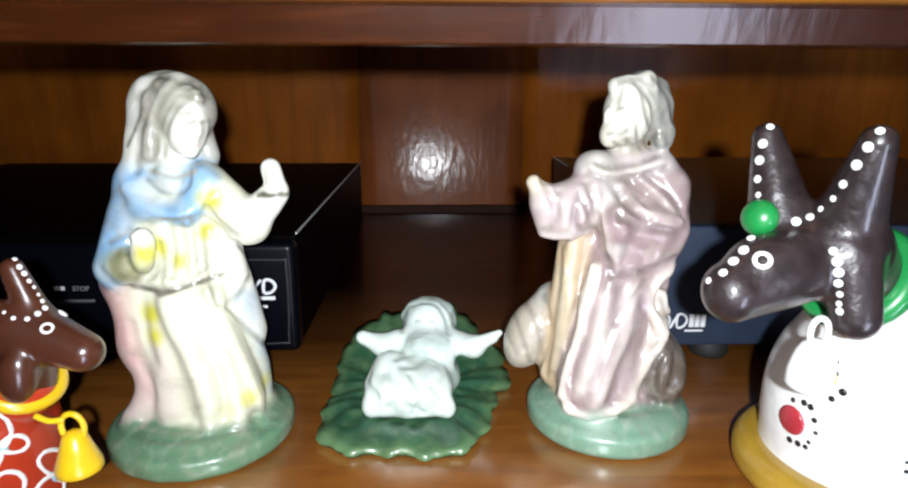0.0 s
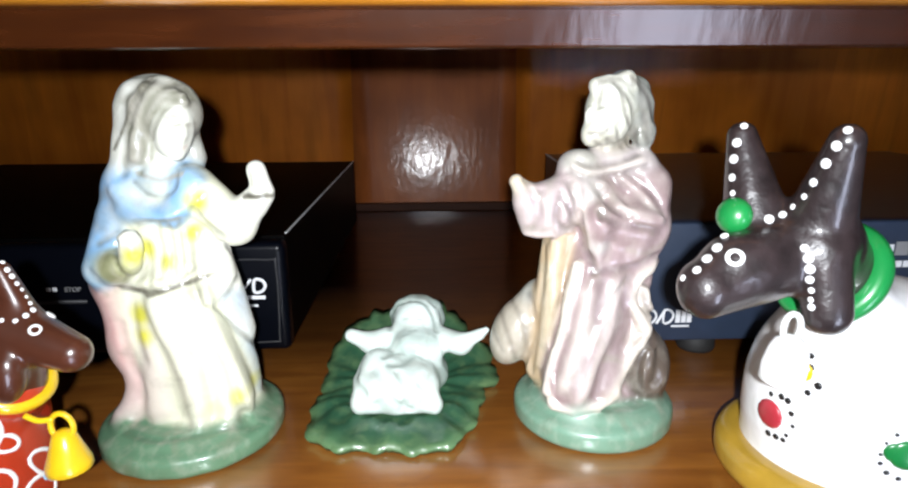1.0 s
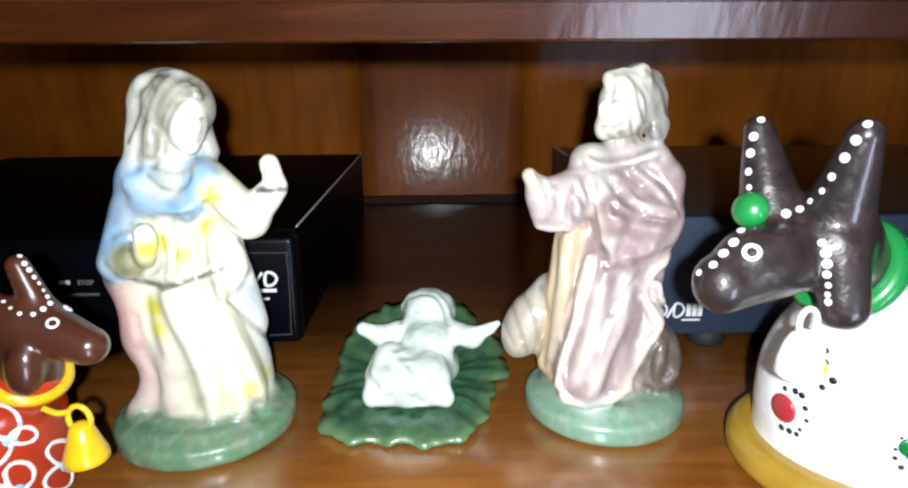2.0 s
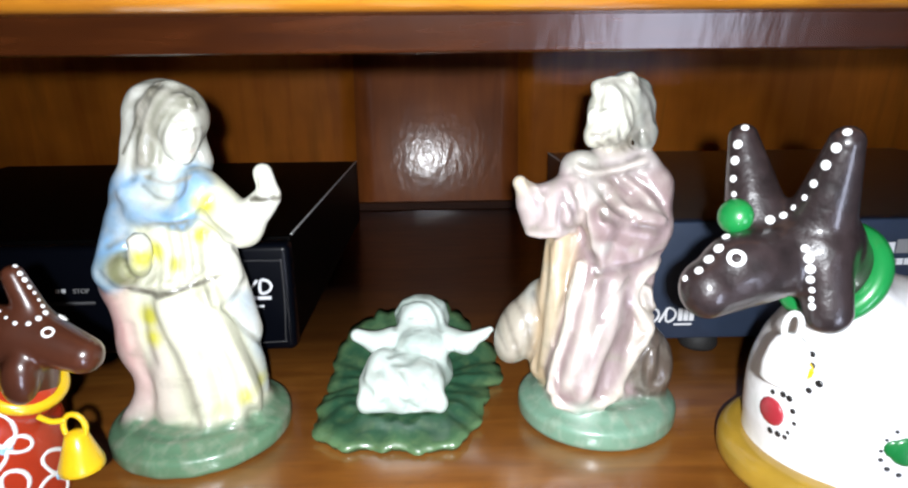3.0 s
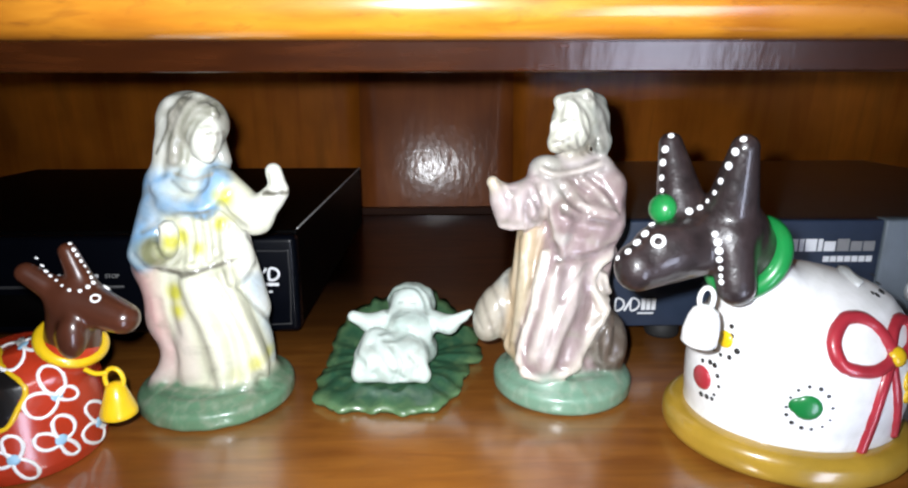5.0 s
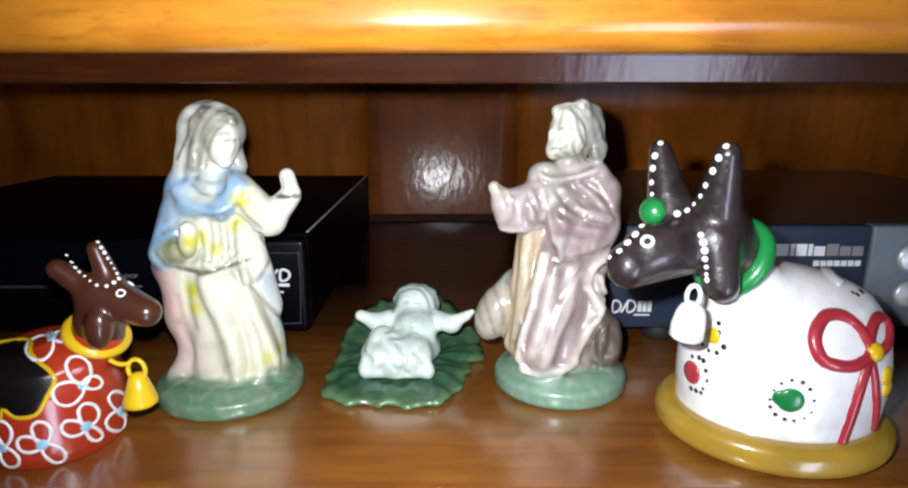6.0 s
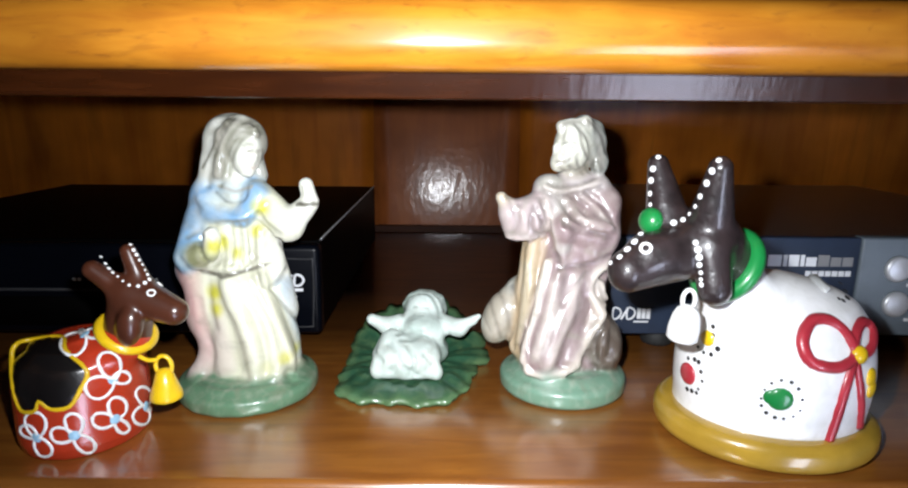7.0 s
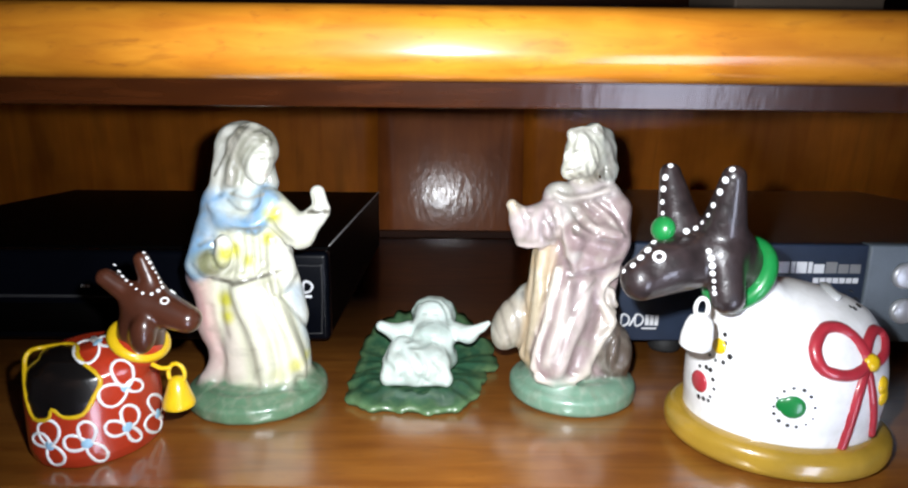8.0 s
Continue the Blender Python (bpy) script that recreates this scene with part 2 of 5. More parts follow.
def loft(stations, folds=0, depth=0.0, phase=0.0, twist=0.0):
    """A draped upright body: stations of (z, x, y, half width, half depth), pleated all round."""
    s = np.array(stations, float)

    def d(p):
        z = p[..., 2]
        x, y, w, h = (np.interp(z, s[:, 0], s[:, k]) for k in (1, 2, 3, 4))
        u, v = (p[..., 0] - x) / w, (p[..., 1] - y) / h
        k = np.sqrt(u * u + v * v) + 1e-9
        a = np.arctan2(v, u)
        fade = np.clip((s[-1, 0] - z) / (s[-1, 0] - s[0, 0]), 0, 1)
        pleat = depth * fade * (np.sin(folds * a + phase + twist * z) + 0.5 * np.sin((folds * 1.7) * a + 2 * phase - twist * z))
        side = ((k - 1) * np.minimum(w, h)) - pleat
        ends = np.maximum(s[0, 0] - z, z - s[-1, 0])
        return np.maximum(side, ends) * 0.8
    return d


def blend(forms, p):
    """Smooth union of (form, paint, softness): the distance and the paint at points."""
    dist, paint = None, None
    for form, color, k in forms:
        d = form(p).astype(np.float32)
        c = np.array(color, np.float32)
        if dist is None:
            dist, paint = d, np.broadcast_to(c, (*d.shape, 3)).copy()
        else:
            h = np.clip(0.5 + 0.5 * (dist - d) / k, 0, 1)
            hc = np.clip(0.5 + 0.5 * (dist - d) / min(k, 0.22), 0, 1)
            dist = dist * (1 - h) + d * h - k * h * (1 - h)
            paint = paint * (1 - hc[..., None]) + c * hc[..., None]
    return dist, paint


def along(pts, q):
    """The distance of points from a run of short segments."""
    best = np.full(len(q), 9.0, np.float32)
    lo, hi = pts.min(0) - 0.8, pts.max(0) + 0.8
    near = ((q > lo) & (q < hi)).all(1)
    w = q[near]
    d = best[near]
    for a, b in zip(pts, pts[1:]):
        ab = b - a
        t = np.clip(((w - a) @ ab) / (ab @ ab + 1e-9), 0, 1)
        d = np.minimum(d, np.sqrt((((w - a) - t[:, None] * ab) ** 2).sum(1)))
    best[near] = d
    return best


def traced(forms, y, runs):
    """Tool marks on a clay form, fold shade tinted in: runs of (radius, depth, colour or None, strength, places); depth
    below 0 raises a ridge.
    """
    out = []
    for radius, depth, color, strength, places in runs:
        pts = [onto(forms, w.x, w.z, y)[0] for w in smooth_line([(x, y, z) for x, z in places], 4)]
        out.append((np.array([tuple(c) for c in pts]), radius, depth, color, strength))
    return out


def skin(forms, lo, hi, h, relief=None, lines=()):
    """The surface of blended forms as vertices, quads and paint (a net of cells)."""
    ax = [np.arange(a, b + h, h) for a, b in zip(lo, hi)]
    p = np.stack(np.meshgrid(*ax, indexing="ij"), -1).astype(np.float32)
    v = blend(forms, p)[0]
    if relief is not None:
        v = v + relief(p)
    if lines:
        band = np.abs(v) < 0.6
        q = p[band]
        push = np.zeros(len(q), np.float32)
        for pts, radius, depth, _, _ in lines:
            push += depth * np.exp(-(along(pts, q) / radius) ** 2)
        v[band] += push
    n = tuple(s - 1 for s in v.shape)
    total, count = np.zeros((*n, 3), np.float32), np.zeros(n, np.float32)

    def at(i, j, k):
        return v[i:i + n[0], j:j + n[1], k:k + n[2]]
    for axis in range(3):
        for s in range(2):
            for t in range(2):
                o = [0, 0, 0]
                o[(axis + 1) % 3], o[(axis + 2) % 3] = s, t
                e = list(o)
                e[axis] = 1
                a, b = at(*o), at(*e)
                cross = (a < 0) != (b < 0)
                f = np.where(cross, a / np.where(cross, a - b, 1), 0)
                for q in range(3):
                    total[..., q] += cross * (f if q == axis else o[q])
                count += cross
    live = count > 0
    index = np.full(n, -1, np.int64)
    index[live] = np.arange(live.sum())
    cells = np.argwhere(live)
    verts = (cells + total[live] / count[live][:, None]) * h + np.array(lo)
    faces = []
    neg = v < 0
    for axis in range(3):
        a = [slice(1, -1)] * 3
        a[axis] = slice(0, -1)
        b = [slice(1, -1)] * 3
        b[axis] = slice(1, None)
        na, nb = neg[tuple(a)], neg[tuple(b)]
        at_ = np.argwhere(na != nb)
        flip = na[na != nb]
        base = at_ + np.array([0 if q == axis else 1 for q in range(3)])
        u, w = (axis + 1) % 3, (axis + 2) % 3
        quad = []
        for du, dw in ((1, 1), (0, 1), (0, 0), (1, 0)):
            c = base.copy()
            c[:, u] -= du
            c[:, w] -= dw
            quad.append(index[c[:, 0], c[:, 1], c[:, 2]])
        quad = np.stack(quad, 1)
        quad[~flip] = quad[~flip][:, ::-1]
        faces.append(quad)
    faces = np.concatenate(faces)
    return verts, faces[(faces >= 0).all(1)]


def clay(name, forms, lo, hi, h, material, parent=None, label="", origin=(0, 0, 0), strokes=(), relief=None, lines=()):
    """One skin over the forms, painted by form and by strokes (a function of the vertices, a colour)."""
    verts, faces = skin(forms, lo, hi, h, relief, lines)
    paint = blend(forms, verts.astype(np.float32))[1]
    for where, color in strokes:
        w = np.clip(where(verts), 0, 1)[:, None]
        paint = paint * (1 - w) + np.array(color) * w
    # the lines tint the paint too: shade in creases, light on crests
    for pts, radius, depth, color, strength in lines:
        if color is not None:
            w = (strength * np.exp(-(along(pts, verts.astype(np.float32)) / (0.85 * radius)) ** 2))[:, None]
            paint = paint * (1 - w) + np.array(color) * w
    me = bpy.data.meshes.new(name)
    me.from_pydata(((verts - np.array(origin)) * U).tolist(), [], faces.tolist())
    me.polygons.foreach_set("use_smooth", [True] * len(me.polygons))
    colors = me.color_attributes.new("paint", "FLOAT_COLOR", "POINT")
    colors.data.foreach_set("color", np.concatenate([paint, np.ones((len(paint), 1))], 1).astype(np.float32).ravel())
    me.materials.append(material)
    me.update()
    ob = new(name, me)
    if parent is not None:
        ob.parent = parent
        ob.location = Vector(origin) * U - parent.location
    else:
        ob.location = Vector(origin) * U
    if label:
        ob["label"] = label
    return ob


def dab(c, r, soft=0.4, axes=(0, 2)):
    """A brush dab: full inside r, fading out over soft."""
    c, axes = np.array(c, float), list(axes)
    r, soft = 0.5 * r, 0.8 * soft
    return lambda p: 0.95 * np.clip((r + soft - np.sqrt(((p[:, axes] - c) ** 2).sum(1))) / soft, 0, 1)


FRONT = np.array((1.6, -8.8, 14.9))


def onto(forms, x, z, y):
    """Where the line of sight from in front of the shelf through (x, y, z) meets a clay form, and its normal there."""
    way = np.array((x, y, z)) - FRONT
    way = way / np.linalg.norm(way)
    s = np.arange(16.0, 45.0, 0.05)
    pts = FRONT + s[:, None] * way
    d = blend(forms, pts)[0]
    hit = np.argmax(d < 0) if (d < 0).any() else np.argmin(d)
    c = pts[hit]
    e = 0.05
    g = np.array([blend(forms, (c + e * k)[None])[0][0] - blend(forms, (c - e * k)[None])[0][0] for k in np.eye(3)])
    g = g / (np.linalg.norm(g) + 1e-9)
    return Vector(c), Vector(g)


def whereabouts(ob):
    """The place of a thing or part in U, through its parents."""
    c = Vector((0, 0, 0))
    while ob is not None:
        c, ob = c + ob.location, ob.parent
    return c / U


def dots(name, forms, places, y, r, material, parent, label="", squash=0.5):
    bm = bmesh.new()
    for i, (x, z) in enumerate(places):
        c, g = onto(forms, x, z, y)
        ball(bm, c + 0.04 * g, r * (1 + 0.25 * math.sin(7.3 * i)), 5, (g, squash))
    return part(name, bm, material, parent, label, origin=whereabouts(parent))


def stroke(bm, forms, places, y, r, closed=False, steps=5):
    r = 1.12 * r
    lift = -0.2 * r
    pts = []
    for q in smooth_line([(x, y, z) for x, z in places], steps, closed):
        c, g = onto(forms, q.x, q.z, y)
        pts.append(c + g * lift)
    tube(bm, pts, r, closed, 6)


# ---- the cabinet ----
FLOOR_FRONT, NOSE_FRONT, BACK, NOSE_Z, NOSE_TOP, SIDE = 12.92, 14.9, 68.4, 16.43, 19.32, 96.0


def rounded_board(name, y0, y1, z0, z1, round_r, material, label):
    """A shelf board whose front edge is rounded, along x."""
    bm = bmesh.new()
    prof = [(y1, z0)]
    for k in range(9):
        a = math.pi / 2 * k / 8
        prof.append((y0 + round_r - round_r * math.sin(a), z0 + round_r - round_r * math.cos(a)))
    for k in range(9):
        a = math.pi / 2 * k / 8
        prof.append((y0 + round_r - round_r * math.cos(a), z1 - round_r + round_r * math.sin(a)))
    prof.append((y1, z1))
    xs = np.linspace(-SIDE, SIDE, 60)
    rings = [[bm.verts.new((x, y + 0.03 * math.sin(x * 0.7 + z), z)) for y, z in prof] for x in xs]
    n = len(prof)
    for a, b in zip(rings, rings[1:]):
        for k in range(n):
            bm.faces.new((a[k], a[(k + 1) % n], b[(k + 1) % n], b[k]))
    bm.faces.new(rings[0]), bm.faces.new(rings[-1][::-1])
    ob = part(name, bm, material)
    return tagged(ob, label, "shelf", kind="structure")


rounded_board("floor", FLOOR_FRONT, BACK + 1.5, -2.6, 0.0, 0.45, shelf_wood, "glossy reddish-brown varnished wooden shelf board under the figures")
rounded_board("trim", NOSE_FRONT, NOSE_FRONT + 2.2, NOSE_Z, NOSE_TOP, 1.1, nosing_wood, "rounded honey-orange varnished front edge of the shelf above")
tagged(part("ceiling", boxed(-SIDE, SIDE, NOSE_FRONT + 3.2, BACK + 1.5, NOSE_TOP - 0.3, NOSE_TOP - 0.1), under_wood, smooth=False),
       "varnished underside of the shelf board above, shade in its dark colour", "shelf", kind="structure")


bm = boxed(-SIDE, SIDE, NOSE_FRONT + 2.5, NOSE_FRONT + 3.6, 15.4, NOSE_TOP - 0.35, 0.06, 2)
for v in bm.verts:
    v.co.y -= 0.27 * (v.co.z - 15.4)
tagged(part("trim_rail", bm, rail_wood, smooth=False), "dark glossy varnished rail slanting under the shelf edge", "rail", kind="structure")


def back_panel(name, x0, x1, foot, slope, material):
    """Thin veneered back board; the middle one leans back to put the torch glint in place."""
    bm = bmesh.new()
    rows = []
    n = max(2, int((x1 - x0) / 2))
    for i in range(n + 1):
        x = x0 + (x1 - x0) * i / n
        rows.append([])
        for k in range(26):
            z = -0.5 + 19.3 * k / 25
            rows[-1].append(bm.verts.new((x, foot + slope * min(z, 24.0) + 0.04 * math.sin(x * 0.35), z)))
    for a, b in zip(rows, rows[1:]):
        for k in range(25):
            bm.faces.new((a[k], b[k], b[k + 1], a[k + 1]))
    bmesh.ops.solidify(bm, geom=bm.faces[:], thickness=-0.4)
    return tagged(part(name, bm, material), "dark reddish-brown veneered back panel of the cabinet", "panel", kind="structure")


back_panel("wall_back_1", -SIDE, -7.9, BACK + 0.1, -0.02, panel_wood)
back_panel("wall_back_2", -7.88, 10.38, BACK - 3.0, 0.135, middle_wood)
back_panel("wall_back_3", 10.4, SIDE, BACK + 0.6, -0.07, panel_wood)
# the back board goes on in near-black, standing in for the unlit gap
tagged(part("wall_back_upper", boxed(-SIDE, SIDE, BACK + 0.2, BACK + 0.8, NOSE_TOP - 0.1, 49.5), under_wood, smooth=False), "back board of the upper compartment, coloured dark as if unlit", "panel", kind="structure")
# low dark strip along the foot of the middle panel
tagged(part("foot_strip", boxed(-8.2, 10.7, BACK - 3.6, BACK - 3.05, 0.0, 0.95, 0.08, 1), under_wood, smooth=False), "thin dark strip at the foot of the back panel", "batten", kind="structure")
for name, x in (("wall_left", -SIDE - 2.6), ("wall_right", SIDE)):
    tagged(part(name, boxed(x, x + 2.6, FLOOR_FRONT - 0.5, BACK + 1.5, -150, 50, 0.2), under_wood, smooth=False), "dark varnished side board of the cabinet", "panel", kind="structure")
tagged(part("ceiling_upper", boxed(-SIDE, SIDE, FLOOR_FRONT, BACK + 1.5, 48, 50.6), under_wood, smooth=False), "dark varnished top board of the cabinet", "shelf", kind="structure")

# the room behind the camera
RX, RY, RZ0, RZ1 = 205.0, -170.0, -150.0, 130.0
tagged(part("floor_room", boxed(-RX, RX, RY, BACK + 3, RZ0 - 6, RZ0), room_tile, smooth=False), "plain dark floor of the room", "floor", kind="structure")
tagged(part("ceiling_room", boxed(-RX, RX, RY, BACK + 3, RZ1, RZ1 + 6), plaster, smooth=False), "plain ceiling of the room", "ceiling", kind="structure")
for name, x0, x1, y0, y1 in (("wall_room_left", -RX - 6, -RX, RY, BACK + 9), ("wall_room_right", RX, RX + 6, RY, BACK + 9), ("wall_room_front", -RX, RX, BACK + 3, BACK + 9)):
    tagged(part(name, boxed(x0, x1, y0, y1, RZ0, RZ1), plaster, smooth=False), "plain plastered wall of the room", "wall", kind="structure")
# assumed opening with the added glow panel behind it, never in view
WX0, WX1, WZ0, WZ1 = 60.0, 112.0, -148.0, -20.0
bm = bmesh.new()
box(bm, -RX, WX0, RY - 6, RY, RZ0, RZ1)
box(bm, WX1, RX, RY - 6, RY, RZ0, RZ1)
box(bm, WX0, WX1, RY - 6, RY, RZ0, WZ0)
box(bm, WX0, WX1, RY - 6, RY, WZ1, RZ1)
tagged(part("wall_room_rear", bm, plaster, smooth=False), "plain plastered wall with a tall opening", "wall", kind="structure")
tagged(part("backdrop", boxed(WX0 - 2, WX1 + 2, RY - 7.5, RY - 6.5, WZ0 - 2, WZ1 + 2), glow, smooth=False), "pale glowing panel added for reflections on the wood", "sky", kind="structure")


# ---- the two devices ----
def dvd_player():
    x0, x1, y0, y1, z0, z1 = -40.0, -6.7, 27.5, 57.0, 0.8, 6.75
    t = thing("dvd_player", -23, 42, 0, "black metal disc player with a glossy front standing on the shelf", "disc player")
    o = t.location / U
    bm = boxed(x0, x1, y0 + 1.2, y1, z0, z1, 0.1, 2)
    part("case", bm, black_metal, t, smooth=False, origin=o)
    bm = boxed(x0 - 0.2, x1 + 0.15, y0, y0 + 1.2, z0, z1 - 0.1, 0.35, 4)
    face = part("front_panel", bm, black_plastic, t, "rounded glossy black front panel", origin=o)
    bm = bmesh.new()
    w = [(x1 - 4.2, z1 - 0.95), (x1 - 0.65, z1 - 0.95), (x1 - 0.25, z1 - 1.3), (x1 - 0.35, z0 + 1.0), (x1 - 0.7, z0 + 0.55), (x1 - 4.2, z0 + 0.55)]
    tube(bm, smooth_line([(x, y0 - 0.02, z) for x, z in w], 4), 0.045, n=6)
    part("panel_edge", bm, dim_print, face, "thin worn silver outline", origin=o)
    bm = boxed(x0, -16.5, y0 - 0.06, y0 + 0.1, 3.62, 3.82, 0.05, 1)
    part("trim_strip", bm, dim_print, face, "thin grey metal strip", origin=o)
    bm = boxed(x0 + 4, -17.8, y0 - 0.03, y0 + 0.1, 1.3, 3.3, 0.05, 1)
    part("disc_drawer", bm, black_metal, face, origin=o)
    # the disc mark: two capitals over an oval, as plain shapes
    bm = bmesh.new()
    for cx in (-9.5, -7.85):
        tube(bm, smooth_line([(cx - 0.28, y0 - 0.03, 4.12), (cx - 0.22, y0 - 0.03, 4.75), (cx + 0.15, y0 - 0.03, 4.72), (cx + 0.3, y0 - 0.03, 4.42), (cx + 0.08, y0 - 0.03, 4.12)], 3, True), 0.085, True, 5)
    tube(bm, [(-9.0, y0 - 0.03, 4.75), (-8.75, y0 - 0.03, 4.15), (-8.25, y0 - 0.03, 4.78)], 0.085, n=5)
    box(bm, -8.9, -7.6, y0 - 0.05, y0 + 0.02, 3.72, 3.9)
    box(bm, -8.5, -8.0, y0 - 0.05, y0 + 0.02, 3.3, 3.42)
    part("printed_mark", bm, print_white, face, "white printed mark", smooth=False, origin=o)
    bm = bmesh.new()
    for k, x in enumerate((-18.4, -20.2, -22.0)):
        for s in (0, 0.3):
            box(bm, x + s, x + s + 0.2, y0 - 0.05, y0 + 0.02, 4.3, 4.5)
    part("button_mark", bm, print_white, face, "small white printed symbols", smooth=False, origin=o)
    curve = bpy.data.curves.new("lettering", "FONT")
    curve.body, curve.size, curve.extrude = "STOP", 0.34 * U, 0.02 * U
    curve.materials.append(print_grey)
    word = new("lettering", curve)
    word.parent = t
    word.matrix_local = pose((-17.5 - o.x) * U, (y0 - 0.05 - o.y) * U, (4.28 - o.z) * U, 90)
    for x in (x0 + 3, x1 - 2):
        for y in (y0 + 3, y1 - 3):
            bm = bmesh.new()
            lathe(bm, (x, y, 0), [(0.8, 0.0), (0.9, 0.15), (0.8, 0.82)], 16)
            part("foot", bm, rubber, t, origin=o)
    # bright line on the case edge, laid on as a pale strip
    bm = boxed(x1 - 0.06, x1 + 0.02, y0 + 1.6, y1 - 0.1, z1 - 0.02, z1 + 0.04)
    part("case_edge", bm, edge_silver, t, "bright strip along the case edge", smooth=False, origin=o)
    return t


def receiver():
    x0, x1, y0, y1, z0, z1 = 11.7, 46.0, 27.3, 56.0, 1.05, 7.45
    t = thing("satellite_receiver", 29, 42, 0, "dark navy and grey satellite receiver with round silver buttons", "receiver")
    o = t.location / U
    bm = boxed(x0 + 0.2, x1 - 0.2, y0 + 1.0, y1, z0, z1 - 0.05, 0.1, 2)
    part("case", bm, charcoal_metal, t, smooth=False, origin=o)
    bm = boxed(x0, 27.3, y0, y0 + 1.0, z0, z1, 0.12, 3)
    face = part("front_panel", bm, navy_plastic, t, "dark navy plastic front", origin=o)
    bm = boxed(27.38, 34.5, y0 - 0.05, y0 + 1.0, z0, z1, 0.15, 3)
    part("button_panel", bm, grey_plastic, t, "slate grey plastic panel", origin=o)
    bm = boxed(34.58, x1, y0, y0 + 1.0, z0, z1, 0.12, 3)
    part("front_panel", bm, navy_plastic, t, "dark navy plastic front", origin=o)
    for x, z in ((29.75, 5.5), (29.95, 3.2), (32.3, 5.5), (32.5, 3.2)):
        bm = bmesh.new()
        lathe(bm, (x, y0, z), [(0.84, 0.0), (0.84, 0.2), (0.76, 0.32), (0.6, 0.36), (0.0001, 0.4)], 28, (0, -1, 0))
        b = part("button", bm, silver, t, "round brushed silver button", origin=o)
        bm = bmesh.new()
        box(bm, x + 0.75, x + 1.1, y0 - 0.08, y0 - 0.04, z - 1.15, z - 0.95)
        part("button_mark", bm, print_white, b, smooth=False, origin=o)
    # maker's mark as plain bars
    bm = bmesh.new()
    for a, b, c in ((21.55, 22.4, 6.35), (22.5, 22.75, 6.35), (22.85, 23.5, 6.35), (23.6, 23.85, 6.35), (23.95, 24.6, 6.2)):
        box(bm, a, b, y0 - 0.04, y0 + 0.02, 5.62, c)
    part("maker_mark", bm, print_white, face, "white printed bars", smooth=False, origin=o)
    bm = bmesh.new()
    for a, b, c in ((24.7, 25.4, 6.35), (25.5, 26.15, 6.2), (26.25, 26.9, 6.2)):
        box(bm, a, b, y0 - 0.04, y0 + 0.02, 5.62, c)
    part("maker_mark", bm, print_grey, face, "grey printed bars", smooth=False, origin=o)
    bm = bmesh.new()
    for k in range(7):
        box(bm, 24.0 + 0.42 * k, 24.34 + 0.42 * k, y0 - 0.04, y0 + 0.02, 4.98, 5.32)
    part("model_mark", bm, print_white, face, "small white printed bars", smooth=False, origin=o)
    bm = bmesh.new()
    for cx in (12.3, 13.2):
        tube(bm, smooth_line([(cx - 0.22, y0 - 0.02, 2.1), (cx - 0.2, y0 - 0.02, 2.8), (cx + 0.15, y0 - 0.02, 2.74), (cx + 0.27, y0 - 0.02, 2.44), (cx + 0.1, y0 - 0.02, 2.14)], 3, True), 0.065, True, 5)
    tube(bm, [(12.6, y0 - 0.02, 2.06), (13.02, y0 - 0.02, 2.84)], 0.08, n=5)
    for k in range(3):
        box(bm, 13.6 + 0.3 * k, 13.84 + 0.3 * k, y0 - 0.04, y0 + 0.02, 2.1, 2.8)
    box(bm, 13.4, 14.35, y0 - 0.04, y0 + 0.02, 1.85, 1.95)
    part("broadcast_mark", bm, print_white, face, "small white printed mark", smooth=False, origin=o)
    for x in (15.5, x1 - 4):
        for y in (y0 + 1.5, y1 - 3):
            bm = bmesh.new()
            lathe(bm, (x, y, 0), [(0.95, 0.0), (1.05, 0.2), (0.95, 1.1)], 18)
            part("foot", bm, rubber, t, origin=o)
    # edge highlight, built as a thin pale strip
    bm = boxed(x0 + 0.12, x0 + 0.26, y1 - 6, y1 - 0.1, z1 - 0.08, z1)
    part("case_edge", bm, edge_silver, t, "bright strip along the case edge", smooth=False, origin=o)
    return t


dvd_player()
receiver()

# ---- the painted figures ----
CREAM, PINK, BLUE, YELLOW, OLIVE = (0.62, 0.62, 0.47), (0.58, 0.36, 0.33), (0.20, 0.36, 0.54), (0.56, 0.53, 0.03), (0.30, 0.31, 0.16)
IVORY, GREY, CELADON, LINE = (0.66, 0.66, 0.57), (0.33, 0.33, 0.29), (0.115, 0.23, 0.135), (0.13, 0.12, 0.09)
HAIR = (0.30, 0.29, 0.24)
MAUVE, PEACH, BROWN, TAUPE = (0.29, 0.212, 0.212), (0.50, 0.38, 0.24), (0.095, 0.072, 0.056), (0.40, 0.36, 0.29)


